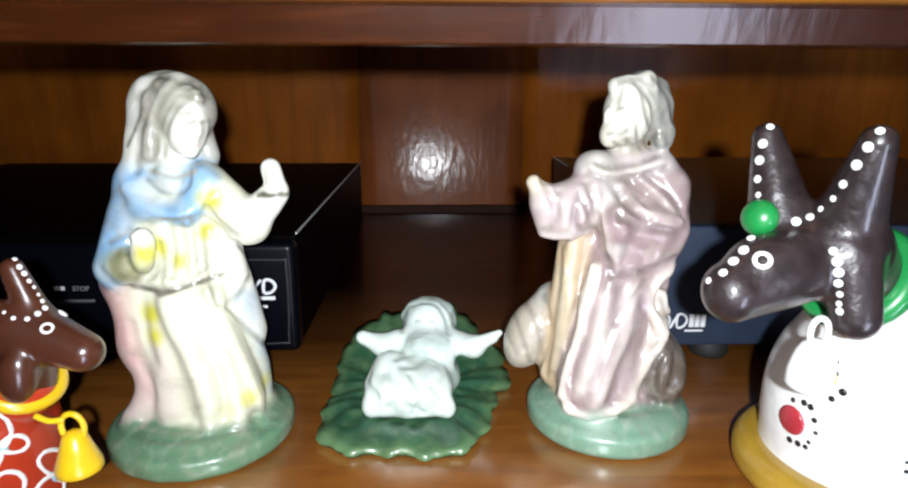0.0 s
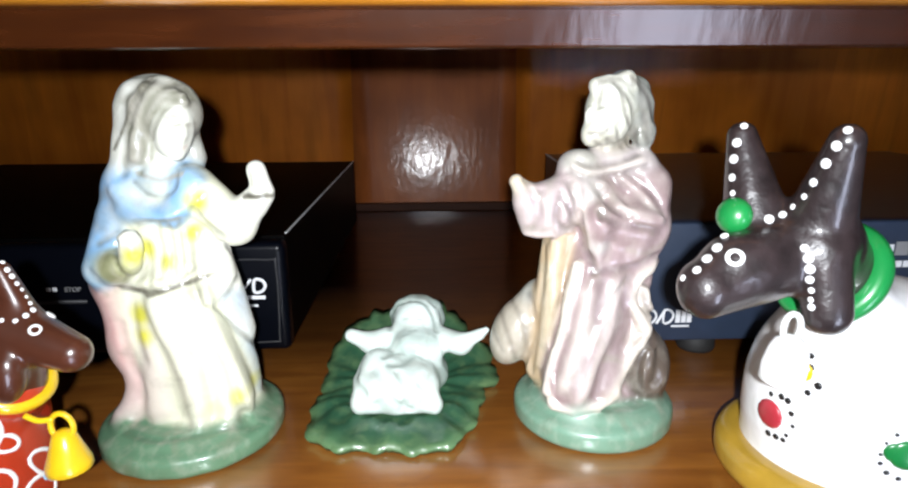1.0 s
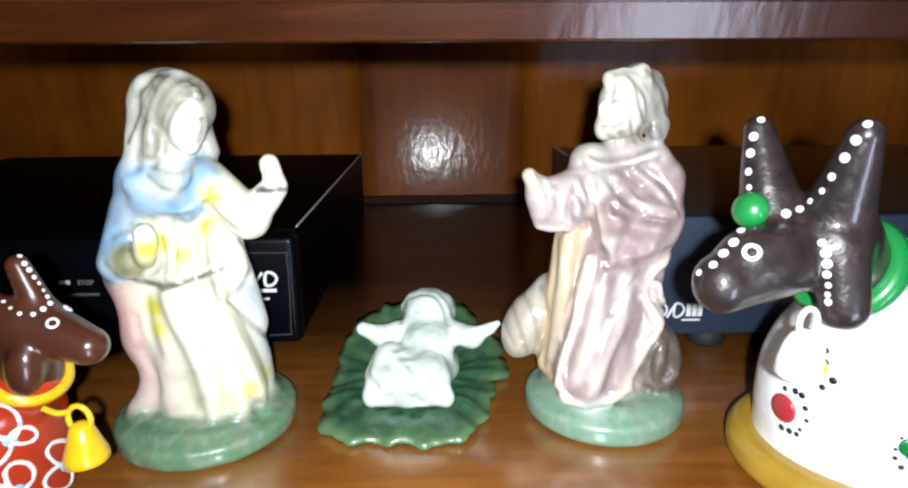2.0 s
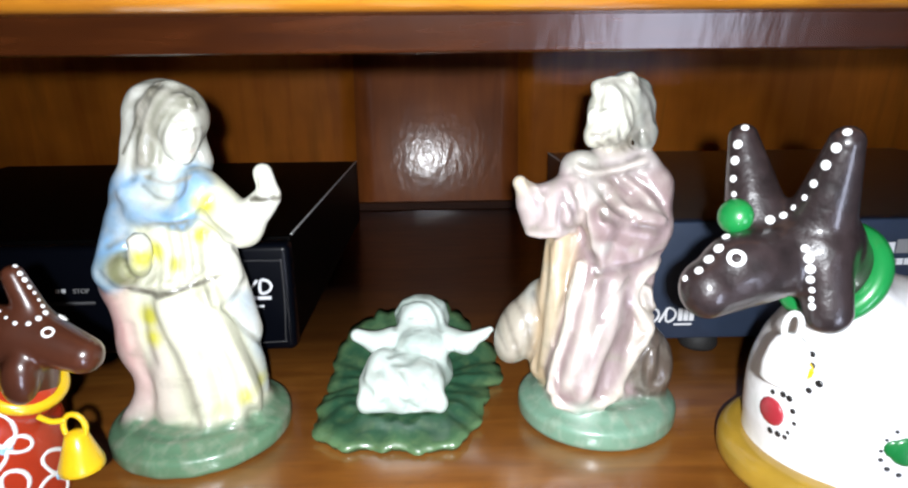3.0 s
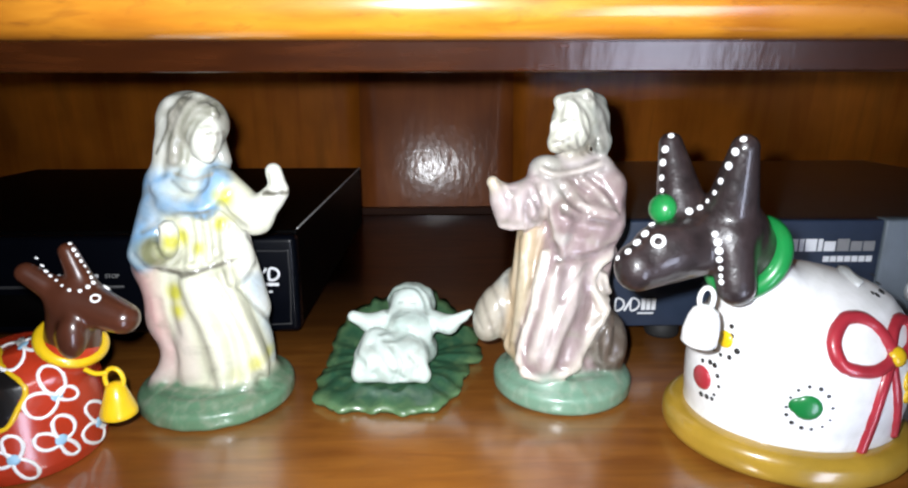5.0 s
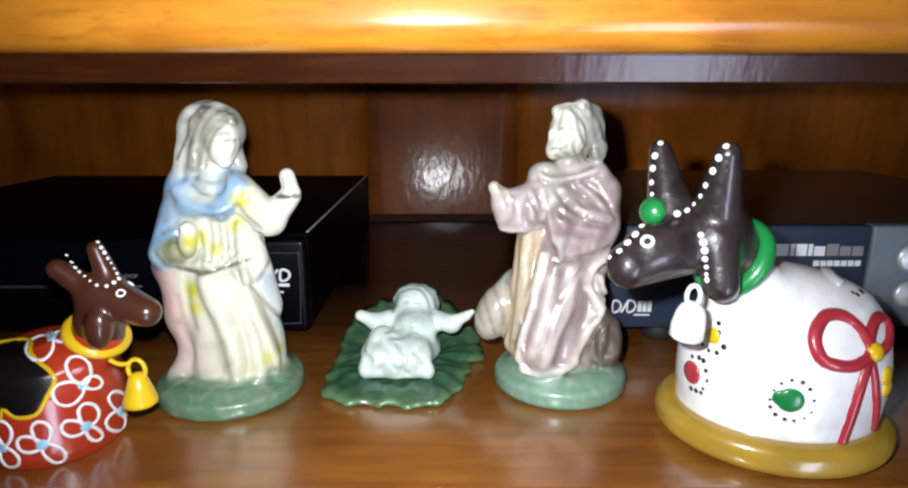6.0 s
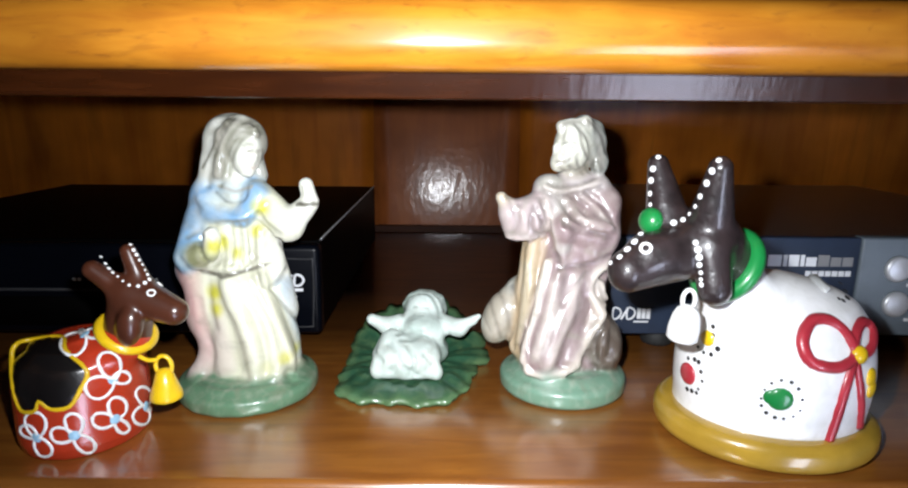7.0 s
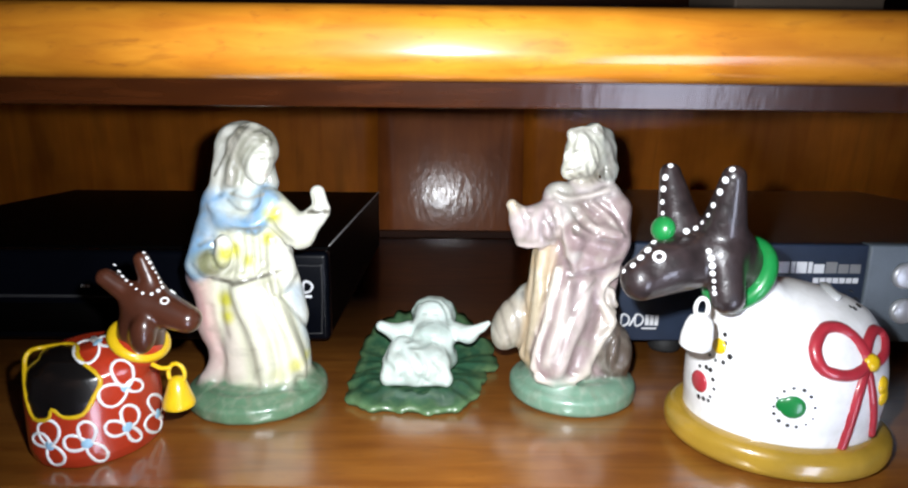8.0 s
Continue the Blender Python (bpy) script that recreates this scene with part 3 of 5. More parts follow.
def kneeling_woman():
    X, Y = -9.4, 21.9

    def q(x, y, z):
        return (X + x, Y + y, 1.025 * z)
    forms = [
        (disc(q(0.15, -0.3, 0.45), 3.65, 3.6, 0.45, 0.3), CELADON, 0.1),
        (disc(q(0.05, -0.25, 0.85), 2.95, 2.85, 0.4, 0.3), CELADON, 0.8),
        # skirt and robe
        (loft([(0.90, X + 0.65, Y - 0.2, 2.15, 2.1), (2.95, X + 0.72, Y, 1.95, 1.9), (4.98, X + 0.05, Y + 0.1, 2.15, 1.75), (6.56, X - 0.47, Y + 0.1, 2.1, 1.45), (8.87, X - 0.25, Y + 0.1, 1.75, 1.25), (10.75, X - 0.08, Y + 0.1, 1.45, 1.0), (11.02, X - 0.06, Y + 0.1, 0.9, 0.8)], 5, 0.03, 0.6, 0.25), CREAM, 0.5),
        (cap(q(-2.02, 0.10, 6.5), q(-1.8, -0.20, 4.0), 1.15, 0.95), PINK, 0.8),
        (cap(q(-1.8, -0.20, 4.0), q(-1.2, -0.55, 2.2), 0.95, 0.8), (0.60, 0.44, 0.40), 0.8),
        (cap(q(-1.3, -0.55, 2.2), q(-1.5, -0.95, 1.2), 0.8, 0.7), (0.61, 0.50, 0.45), 0.6),
        (cap(q(-0.08, -0.90, 6.23), q(1.04, -1.60, 2.29), 0.65, 0.75), CREAM, 0.4),
        (cap(q(0.94, -0.80, 6.21), q(2.25, -1.20, 2.03), 0.5, 0.7), CREAM, 0.35),
        (cap(q(-0.82, -0.80, 5.71), q(-0.46, -1.50, 1.94), 0.5, 0.7), (0.60, 0.54, 0.46), 0.35),
        (cap(q(1.25, 0.40, 8.33), q(2.05, 0.45, 4.32), 0.7, 0.72), IVORY, 0.4),
        (cap(q(1.85, 0.20, 5.6), q(2.2, 0.20, 1.85), 0.62, 0.6), (0.33, 0.44, 0.56), 0.3),
        (cap(q(-1.2, -0.7, 2.3), q(-2.2, -1.2, 1.3), 0.6, 0.5), (0.60, 0.50, 0.46), 0.4),
        # mantle over the shoulders and back
        (cap(q(-1.32, 0.20, 10.34), q(-2.63, 0.50, 6.41), 1.0, 1.0), BLUE, 0.5),
        (ell(q(-0.31, 0.30, 10.24), (2.0, 1.2, 1.15)), BLUE, 0.5),
        (cap(q(-1.13, -0.70, 9.55), q(0.45, -1.00, 9.35), 0.45, 0.35), BLUE, 0.35),
        (cap(q(1.23, -0.60, 10.47), q(0.64, -1.00, 9.35), 0.55, 0.4), BLUE, 0.35),
        # raised arm
        (cap(q(1.28, -0.20, 10.23), q(2.71, -0.50, 8.90), 0.8, 0.78), CREAM, 0.4),
        (cap(q(2.71, -0.50, 8.90), q(3.92, -0.80, 10.07), 0.78, 0.5), IVORY, 0.35),
        (cap(q(3.97, -0.80, 10.25), q(3.83, -0.85, 10.98), 0.40, 0.36), IVORY, 0.15),
        (cap(q(3.73, -0.85, 10.89), q(3.72, -0.90, 11.0), 0.22, 0.18), IVORY, 0.15),
        # lowered arm and hand
        (cap(q(-1.85, -0.20, 8.90), q(-2.30, -0.80, 7.33), 0.85, 0.8), BLUE, 0.4),
        (cap(q(-2.16, -0.90, 7.36), q(-0.97, -1.70, 7.75), 0.7, 0.5), OLIVE, 0.3),
        (ell(q(-0.70, -1.90, 8.43), (0.45, 0.4, 0.75), (10, 0, 8)), IVORY, 0.2),
        # neck, head, veil
        (cap(q(-0.12, 0.00, 10.75), q(0.16, 0.00, 12.03), 0.72, 0.7), IVORY, 0.3),
        (ell(q(0.45, 0.05, 13.0), (1.25, 1.2, 1.3)), HAIR, 0.2),
        (cap(q(-0.20, -0.62, 13.3), q(-0.55, -0.62, 11.5), 0.42, 0.36), HAIR, 0.25),
        (cap(q(0.2, -0.75, 13.75), q(1.35, -0.75, 13.5), 0.34, 0.3), HAIR, 0.25),
        (ell(q(0.84, -0.62, 12.45), (0.76, 0.78, 1.1), (0, 8, 22)), IVORY, 0.1),
        (ell(q(1.42, -1.12, 12.32), (0.12, 0.16, 0.3), (0, 12, 0)), IVORY, 0.2),
        (ell(q(0.95, -0.95, 11.62), (0.32, 0.3, 0.28)), IVORY, 0.25),
        (ell(q(-0.22, 0.55, 13.05), (1.38, 1.25, 1.36)), IVORY, 0.12),
        (cap(q(-0.55, -0.2, 13.75), q(-0.95, -0.35, 11.3), 0.42, 0.42), (0.50, 0.50, 0.45), 0.25),
        (cap(q(-0.97, 0.10, 13.10), q(-1.42, -0.10, 10.66), 0.5, 0.55), IVORY, 0.3),
        (cap(q(0.55, 0.80, 13.09), q(1.10, 0.60, 11.28), 0.5, 0.4), GREY, 0.3),
        (cap(q(-0.83, 0.10, 13.6), q(0.55, -0.25, 13.95), 0.34, 0.3), IVORY, 0.35),
    ]

    def folds(p):
        x, y, z = p[..., 0] - X, p[..., 1] - Y, p[..., 2]
        low = np.clip((9.5 - z) / 3, 0, 1) * np.clip((z - 1.2) / 1.0, 0, 1)
        return low * (y < 0.6) * 0.03 * np.sin(2.6 * x + 1.1 * z + 1.1 * np.sin(0.8 * z)) + 0.012 * np.sin(5.0 * x + 1.6 * z + np.sin(2 * z))
    strokes = [
        (dab((X - 0.50, 8.33), 0.35, 0.5), YELLOW), (dab((X + 0.21, 7.77), 0.25, 0.4), YELLOW), (dab((X + 1.57, 10.17), 0.45, 0.5), YELLOW), (dab((X + 1.16, 8.80), 0.3, 0.4), YELLOW),
        (dab((X - 0.98, 5.77), 0.4, 0.5), YELLOW), (dab((X - 0.90, 4.90), 0.25, 0.5), YELLOW), (dab((X + 2.51, 2.35), 0.32, 0.4), YELLOW), (dab((X + 1.71, 1.94), 0.2, 0.5), (0.66, 0.66, 0.35)),
        (lambda p: 1.4 - np.abs(p[:, 2] - (6.6 + 0.22 * np.abs(p[:, 0] - X + 0.5))) / 0.11 - 3 * np.clip(np.abs(p[:, 0] - X + 0.1) - 1.5, 0, 9) - 9 * (p[:, 1] > Y - 0.2), LINE),
        (lambda p: 1.3 - np.abs(p[:, 2] - 10.3) / 0.11 - 9 * (p[:, 0] < X + 3.3), LINE),
        (lambda p: 1.2 - np.abs(p[:, 0] - (X + 0.1 - 0.66 * (14.3 - p[:, 2]))) / 0.10 - 9 * (p[:, 2] < 12.0) - 9 * (p[:, 1] > Y + 0.2), LINE),
        (lambda p: 1.2 - np.abs(p[:, 2] - (10.9 + 0.3 * np.abs(p[:, 0] - X - 0.3))) / 0.12 - 9 * (np.abs(p[:, 0] - X - 0.3) > 0.95) - 9 * (p[:, 1] > Y), (0.35, 0.36, 0.33)),
        (dab((X + 1.19, 12.87), 0.05, 0.13), (0.30, 0.28, 0.22)), (dab((X + 1.56, 12.92), 0.03, 0.1), (0.30, 0.28, 0.22)),
    ]
    # crease shade and pale crests painted in, beside hair, face and belt lines
    CREASE_GREY, UMBER = (0.15, 0.15, 0.10), (0.05, 0.045, 0.03)
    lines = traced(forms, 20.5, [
        (0.12, 0.12, UMBER, 0.9, [(-8.80, 14.52), (-9.39, 13.75), (-9.77, 12.91)]), (0.16, 0.12, CREASE_GREY, 0.8, [(-9.80, 12.91), (-10.08, 12.06), (-10.25, 11.21)]),
        (0.13, 0.08, CREASE_GREY, 0.8, [(-7.61, 14.18), (-8.18, 14.04), (-8.78, 13.48), (-9.18, 12.78), (-9.38, 11.93), (-9.65, 11.21)]), (0.12, 0.07, CREASE_GREY, 0.7, [(-7.41, 13.88), (-7.98, 13.88), (-8.62, 13.34), (-9.01, 12.57), (-9.21, 11.79)]), (0.14, 0.08, CREASE_GREY, 0.7, [(-8.01, 14.43), (-8.66, 14.10), (-9.21, 13.34), (-9.56, 12.35)]),
        (0.22, 0.03, CREASE_GREY, 0.35, [(-7.41, 13.98), (-8.05, 13.79), (-8.72, 13.20), (-9.02, 12.43), (-9.22, 11.57)]), (0.10, 0.06, CREASE_GREY, 0.6, [(-8.37, 13.21), (-8.15, 13.30), (-7.92, 13.25)]), (0.08, 0.05, UMBER, 0.7, [(-8.29, 13.01), (-8.10, 12.98), (-7.96, 13.01)]), (0.08, 0.03, (0.45, 0.28, 0.24), 0.5, [(-8.16, 12.18), (-7.99, 12.12), (-7.84, 12.21)]),
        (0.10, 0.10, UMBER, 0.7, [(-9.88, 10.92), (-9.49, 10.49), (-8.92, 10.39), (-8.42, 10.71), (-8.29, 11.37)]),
        (0.22, -0.14, BLUE, 0.5, [(-10.70, 10.55), (-9.89, 9.87), (-9.05, 9.58), (-8.31, 9.80), (-7.59, 10.94)]), (0.14, 0.12, CREASE_GREY, 0.8, [(-11.52, 8.63), (-10.53, 9.16), (-9.49, 9.43), (-8.47, 9.53)]),
        (0.13, 0.12, CREASE_GREY, 0.7, [(-9.28, 9.32), (-9.21, 8.27), (-9.43, 7.21)]), (0.13, 0.12, CREASE_GREY, 0.7, [(-8.85, 9.32), (-8.78, 8.13), (-8.92, 7.14)]), (0.13, 0.12, CREASE_GREY, 0.7, [(-8.40, 9.47), (-8.38, 8.28), (-8.39, 7.37)]), (0.12, 0.10, CREASE_GREY, 0.6, [(-9.73, 8.57), (-9.69, 7.67), (-9.82, 6.91)]),
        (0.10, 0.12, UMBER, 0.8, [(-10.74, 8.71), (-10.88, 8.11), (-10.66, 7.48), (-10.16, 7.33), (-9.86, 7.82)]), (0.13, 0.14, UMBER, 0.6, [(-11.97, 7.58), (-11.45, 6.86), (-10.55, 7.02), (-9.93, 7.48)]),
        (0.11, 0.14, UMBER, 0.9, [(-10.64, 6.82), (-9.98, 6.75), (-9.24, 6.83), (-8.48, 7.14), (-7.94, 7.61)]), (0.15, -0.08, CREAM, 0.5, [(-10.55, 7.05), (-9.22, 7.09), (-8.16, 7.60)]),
        (0.16, 0.12, CREASE_GREY, 0.5, [(-7.87, 9.92), (-7.47, 9.33), (-6.91, 8.86)]), (0.10, 0.10, UMBER, 0.9, [(-5.85, 10.45), (-5.47, 10.29), (-5.10, 10.45)]), (0.07, 0.06, CREASE_GREY, 0.6, [(-5.64, 11.24), (-5.63, 10.74)]), (0.07, 0.06, CREASE_GREY, 0.6, [(-5.40, 11.24), (-5.40, 10.74)]),
        (0.16, 0.16, CREASE_GREY, 0.7, [(-7.95, 9.03), (-8.04, 7.68), (-7.88, 6.15)]), (0.12, 0.14, UMBER, 0.7, [(-6.90, 8.59), (-6.56, 7.24), (-7.49, 6.00)]), (0.12, 0.12, CREASE_GREY, 0.8, [(-7.49, 6.00), (-6.68, 4.91), (-6.11, 4.20)]),
        (0.32, 0.10, CREASE_GREY, 0.2, [(-10.23, 6.44), (-10.10, 5.20), (-9.57, 4.25), (-9.22, 2.81), (-9.03, 1.01)]), (0.32, 0.11, CREASE_GREY, 0.2, [(-9.26, 6.60), (-8.76, 5.21), (-8.09, 3.79), (-8.02, 2.00), (-8.20, 0.84)]), (0.28, 0.15, CREASE_GREY, 0.28, [(-8.51, 6.76), (-7.99, 5.53), (-7.31, 3.79), (-6.98, 2.01), (-6.72, 1.02)]),
        (0.2, 0.08, CREASE_GREY, 0.25, [(-10.60, 6.44), (-10.65, 4.88), (-10.43, 3.77)]), (0.2, 0.07, (0.45, 0.34, 0.30), 0.4, [(-11.16, 5.35), (-10.97, 3.61), (-10.65, 2.32), (-11.25, 1.08)]),
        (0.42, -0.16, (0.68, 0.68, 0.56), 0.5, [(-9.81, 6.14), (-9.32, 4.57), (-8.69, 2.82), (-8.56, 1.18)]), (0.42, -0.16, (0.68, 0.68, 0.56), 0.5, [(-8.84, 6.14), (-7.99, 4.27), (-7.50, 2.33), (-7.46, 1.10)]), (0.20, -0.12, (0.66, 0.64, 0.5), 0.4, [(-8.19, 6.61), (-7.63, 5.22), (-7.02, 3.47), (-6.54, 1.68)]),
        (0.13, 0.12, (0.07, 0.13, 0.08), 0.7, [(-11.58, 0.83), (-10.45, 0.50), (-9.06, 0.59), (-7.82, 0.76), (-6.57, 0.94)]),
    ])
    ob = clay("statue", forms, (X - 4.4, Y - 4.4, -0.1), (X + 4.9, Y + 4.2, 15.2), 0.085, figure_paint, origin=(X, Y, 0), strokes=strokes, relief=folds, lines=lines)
    return tagged(ob, "worn pastel plaster statue in blue mantle, cream robe, green base", "statue", "nativity figures")


def kneeling_man():
    X, Y = 8.0, 22.6
    HEM = [(-1.3, -1.55, 7.2), (-1.86, -1.95, 4.68), (-2.45, -2.35, 2.4), (-2.2, -2.6, 1.7), (-1.5, -2.75, 1.5), (-0.5, -2.7, 1.65), (0.15, -2.5, 2.1), (0.72, -1.95, 3.1), (1.45, -1.75, 3.8), (1.75, -1.5, 4.35), (1.25, -1.6, 5.0), (1.02, -1.65, 5.5), (1.15, -1.55, 6.4), (1.7, -1.25, 7.1)]

    def q(x, y, z):
        return (X + x, Y + y, 1.025 * z)
    forms = [
        (disc(q(-0.05, -0.35, 0.5), 3.45, 3.35, 0.5, 0.32), (0.17, 0.31, 0.22), 0.1),
        (disc(q(0.1, -0.3, 0.95), 2.85, 2.75, 0.45, 0.3), (0.16, 0.28, 0.20), 0.6),
        (loft([(1.00, X + 0.31, Y, 2.4, 2.0), (3.10, X + 0.01, Y, 2.2, 1.8), (5.11, X + 0.01, Y, 2.1, 1.7), (7.07, X + 0.21, Y, 2.0, 1.5), (8.97, X + 0.35, Y, 2.1, 1.35), (10.55, X + 0.31, Y, 1.75, 1.1), (11.11, X + 0.19, Y, 1.0, 0.8)], 4, 0.03, 1.2, 0.3), MAUVE, 0.4),
        # under-robe on the kneeling side
        (cap(q(-1.70, -0.20, 8.05), q(-2.09, -0.30, 2.39), 0.75, 1.0), PEACH, 0.35),
        (cap(q(-2.14, -0.60, 6.72), q(-1.99, -0.90, 2.83), 0.35, 0.5), (0.52, 0.46, 0.33), 0.25),
        # sack at the knee
        (ell(q(-3.45, 0.40, 3.64), (1.0, 1.1, 1.65), (0, 22, 0)), TAUPE, 0.35),
        (ell(q(-2.78, 0.50, 5.13), (0.5, 0.6, 0.9), (0, 30, 0)), GREY, 0.35),
        # mantle falling in front
        (cap(q(-0.19, -1.00, 7.31), q(-1.35, -1.90, 2.46), 1.0, 1.25), MAUVE, 0.4),
        (cap(q(0.58, -1.00, 6.94), q(-0.29, -1.80, 2.42), 0.7, 0.85), MAUVE, 0.4),
        (cap(q(-1.28, -1.30, 6.45), q(-2.29, -2.20, 2.48), 0.22, 0.28), (0.54, 0.46, 0.42), 0.2),
        (cap(q(-2.23, -2.20, 2.34), q(0.05, -2.50, 2.19), 0.26, 0.2), (0.50, 0.43, 0.37), 0.25),
        (ell(q(1.75, -0.80, 2.7), (1.2, 1.45, 2.0), (0, -10, 0)), BROWN, 0.25),
        (cap(q(1.75, -0.90, 8.23), q(1.19, -1.30, 6.65), 0.28, 0.25), (0.52, 0.46, 0.40), 0.25),
        (cap(q(1.19, -1.30, 6.65), q(1.65, -1.30, 5.14), 0.25, 0.28), (0.52, 0.46, 0.40), 0.25),
        (cap(q(1.65, -1.30, 5.14), q(0.89, -1.70, 3.75), 0.28, 0.22), (0.44, 0.38, 0.32), 0.25),
        # pale raised hem of the mantle
        *[(cap(q(*a), q(*b), 0.17, 0.17), (0.62, 0.56, 0.48), 0.14) for a, b in zip(HEM, HEM[1:])],
        # bent arms and wide sleeves
        (cap(q(1.60, -0.30, 10.06), q(1.45, -0.90, 8.60), 1.0, 1.05), MAUVE, 0.5),
        (cap(q(1.23, -1.00, 8.62), q(-0.57, -1.60, 8.91), 0.95, 0.75), MAUVE, 0.45),
        (cap(q(1.45, -0.85, 8.5), q(1.2, -1.15, 7.6), 1.02, 0.72), MAUVE, 0.35),
        (cap(q(-1.08, -0.50, 10.25), q(-2.16, -1.00, 9.60), 0.85, 0.85), (0.44, 0.36, 0.355), 0.4),
        (cap(q(-2.06, -1.00, 9.51), q(-3.18, -1.10, 9.61), 0.85, 0.72), (0.44, 0.36, 0.355), 0.35),
        (cap(q(-2.98, -1.10, 9.11), q(-1.50, -1.10, 8.94), 0.45, 0.4), (0.46, 0.37, 0.35), 0.3),
        (cap(q(-3.30, -1.05, 9.8), q(-3.75, -1.10, 10.38), 0.5, 0.3), (0.54, 0.46, 0.35), 0.2),
        (ell(q(-2.55, -1.1, 9.1), (1.15, 0.6, 1.0), (0, -18, 0)), (0.40, 0.325, 0.32), 0.3),
        # scarf at the chest
        (cap(q(-1.24, -0.70, 10.91), q(-0.53, -1.60, 8.01), 0.6, 0.35), (0.46, 0.44, 0.40), 0.35),
        (cap(q(-1.45, -0.30, 10.86), q(1.24, -0.40, 10.89), 0.55, 0.7), (0.42, 0.37, 0.36), 0.4),
        # neck, head, hair and beard
        (cap(q(0.11, 0.00, 10.83), q(0.08, 0.00, 12.28), 0.8, 0.75), TAUPE, 0.3),
        (ell(q(-0.13, -0.60, 12.92), (0.95, 1.05, 1.3), (0, 0, -25)), IVORY, 0.25),
        (ell(q(-1.04, -1.15, 12.82), (0.2, 0.2, 0.32)), IVORY, 0.15),
        (ell(q(-0.70, -1.10, 12.20), (0.62, 0.55, 0.55)), (0.47, 0.46, 0.38), 0.25),
        (ell(q(0.5, -0.05, 13.25), (1.2, 1.15, 1.18)), (0.33, 0.34, 0.31), 0.25),
        (cap(q(1.05, -0.50, 13.1), q(1.3, -0.50, 11.95), 0.55, 0.46), (0.25, 0.26, 0.24), 0.25),
        (cap(q(-0.6, -1.15, 12.35), q(-1.0, -1.25, 12.0), 0.46, 0.3), (0.47, 0.46, 0.38), 0.2),
        (cap(q(-0.79, -0.90, 13.89), q(0.41, -0.80, 13.99), 0.3, 0.42), (0.46, 0.45, 0.39), 0.25),
    ]

    def folds(p):
        x, y, z = p[..., 0] - X, p[..., 1] - Y, p[..., 2]
        robe = np.clip((11.2 - z) / 1.0, 0, 1) * np.clip((z - 1.4) / 1.0, 0, 1) * (y < 0.6)
        hair = np.clip((z - 11.9) / 0.5, 0, 1)
        return robe * (x > -2.3) * (0.07 * np.sin(3.3 * (x - 0.42 * z) + 1.3 * np.sin(0.8 * z + x)) + 0.025 * np.sin(7.0 * (x - 0.3 * z) + 1.5 * np.sin(1.7 * z))) + 0.05 * hair * np.sin(6.5 * x + 3.5 * z + np.sin(4 * z)) * (x > -0.3)
    strokes = [
        (dab((X - 0.71, 13.14), 0.06, 0.12), (0.25, 0.22, 0.18)), (dab((X - 0.86, 12.49), 0.25, 0.15), (0.42, 0.40, 0.33)),
        (dab((X - 0.53, 9.43), 0.1, 0.12), (0.25, 0.18, 0.18)),
        (dab((X - 1.27, 1.47), 0.3, 0.9), (0.36, 0.48, 0.40)),
    ]
    # fold shade in creases and highlights on ridges painted in, with face lines
    CREASE_DARK, RIDGE_LIGHT = (0.06, 0.045, 0.042), (0.62, 0.55, 0.50)
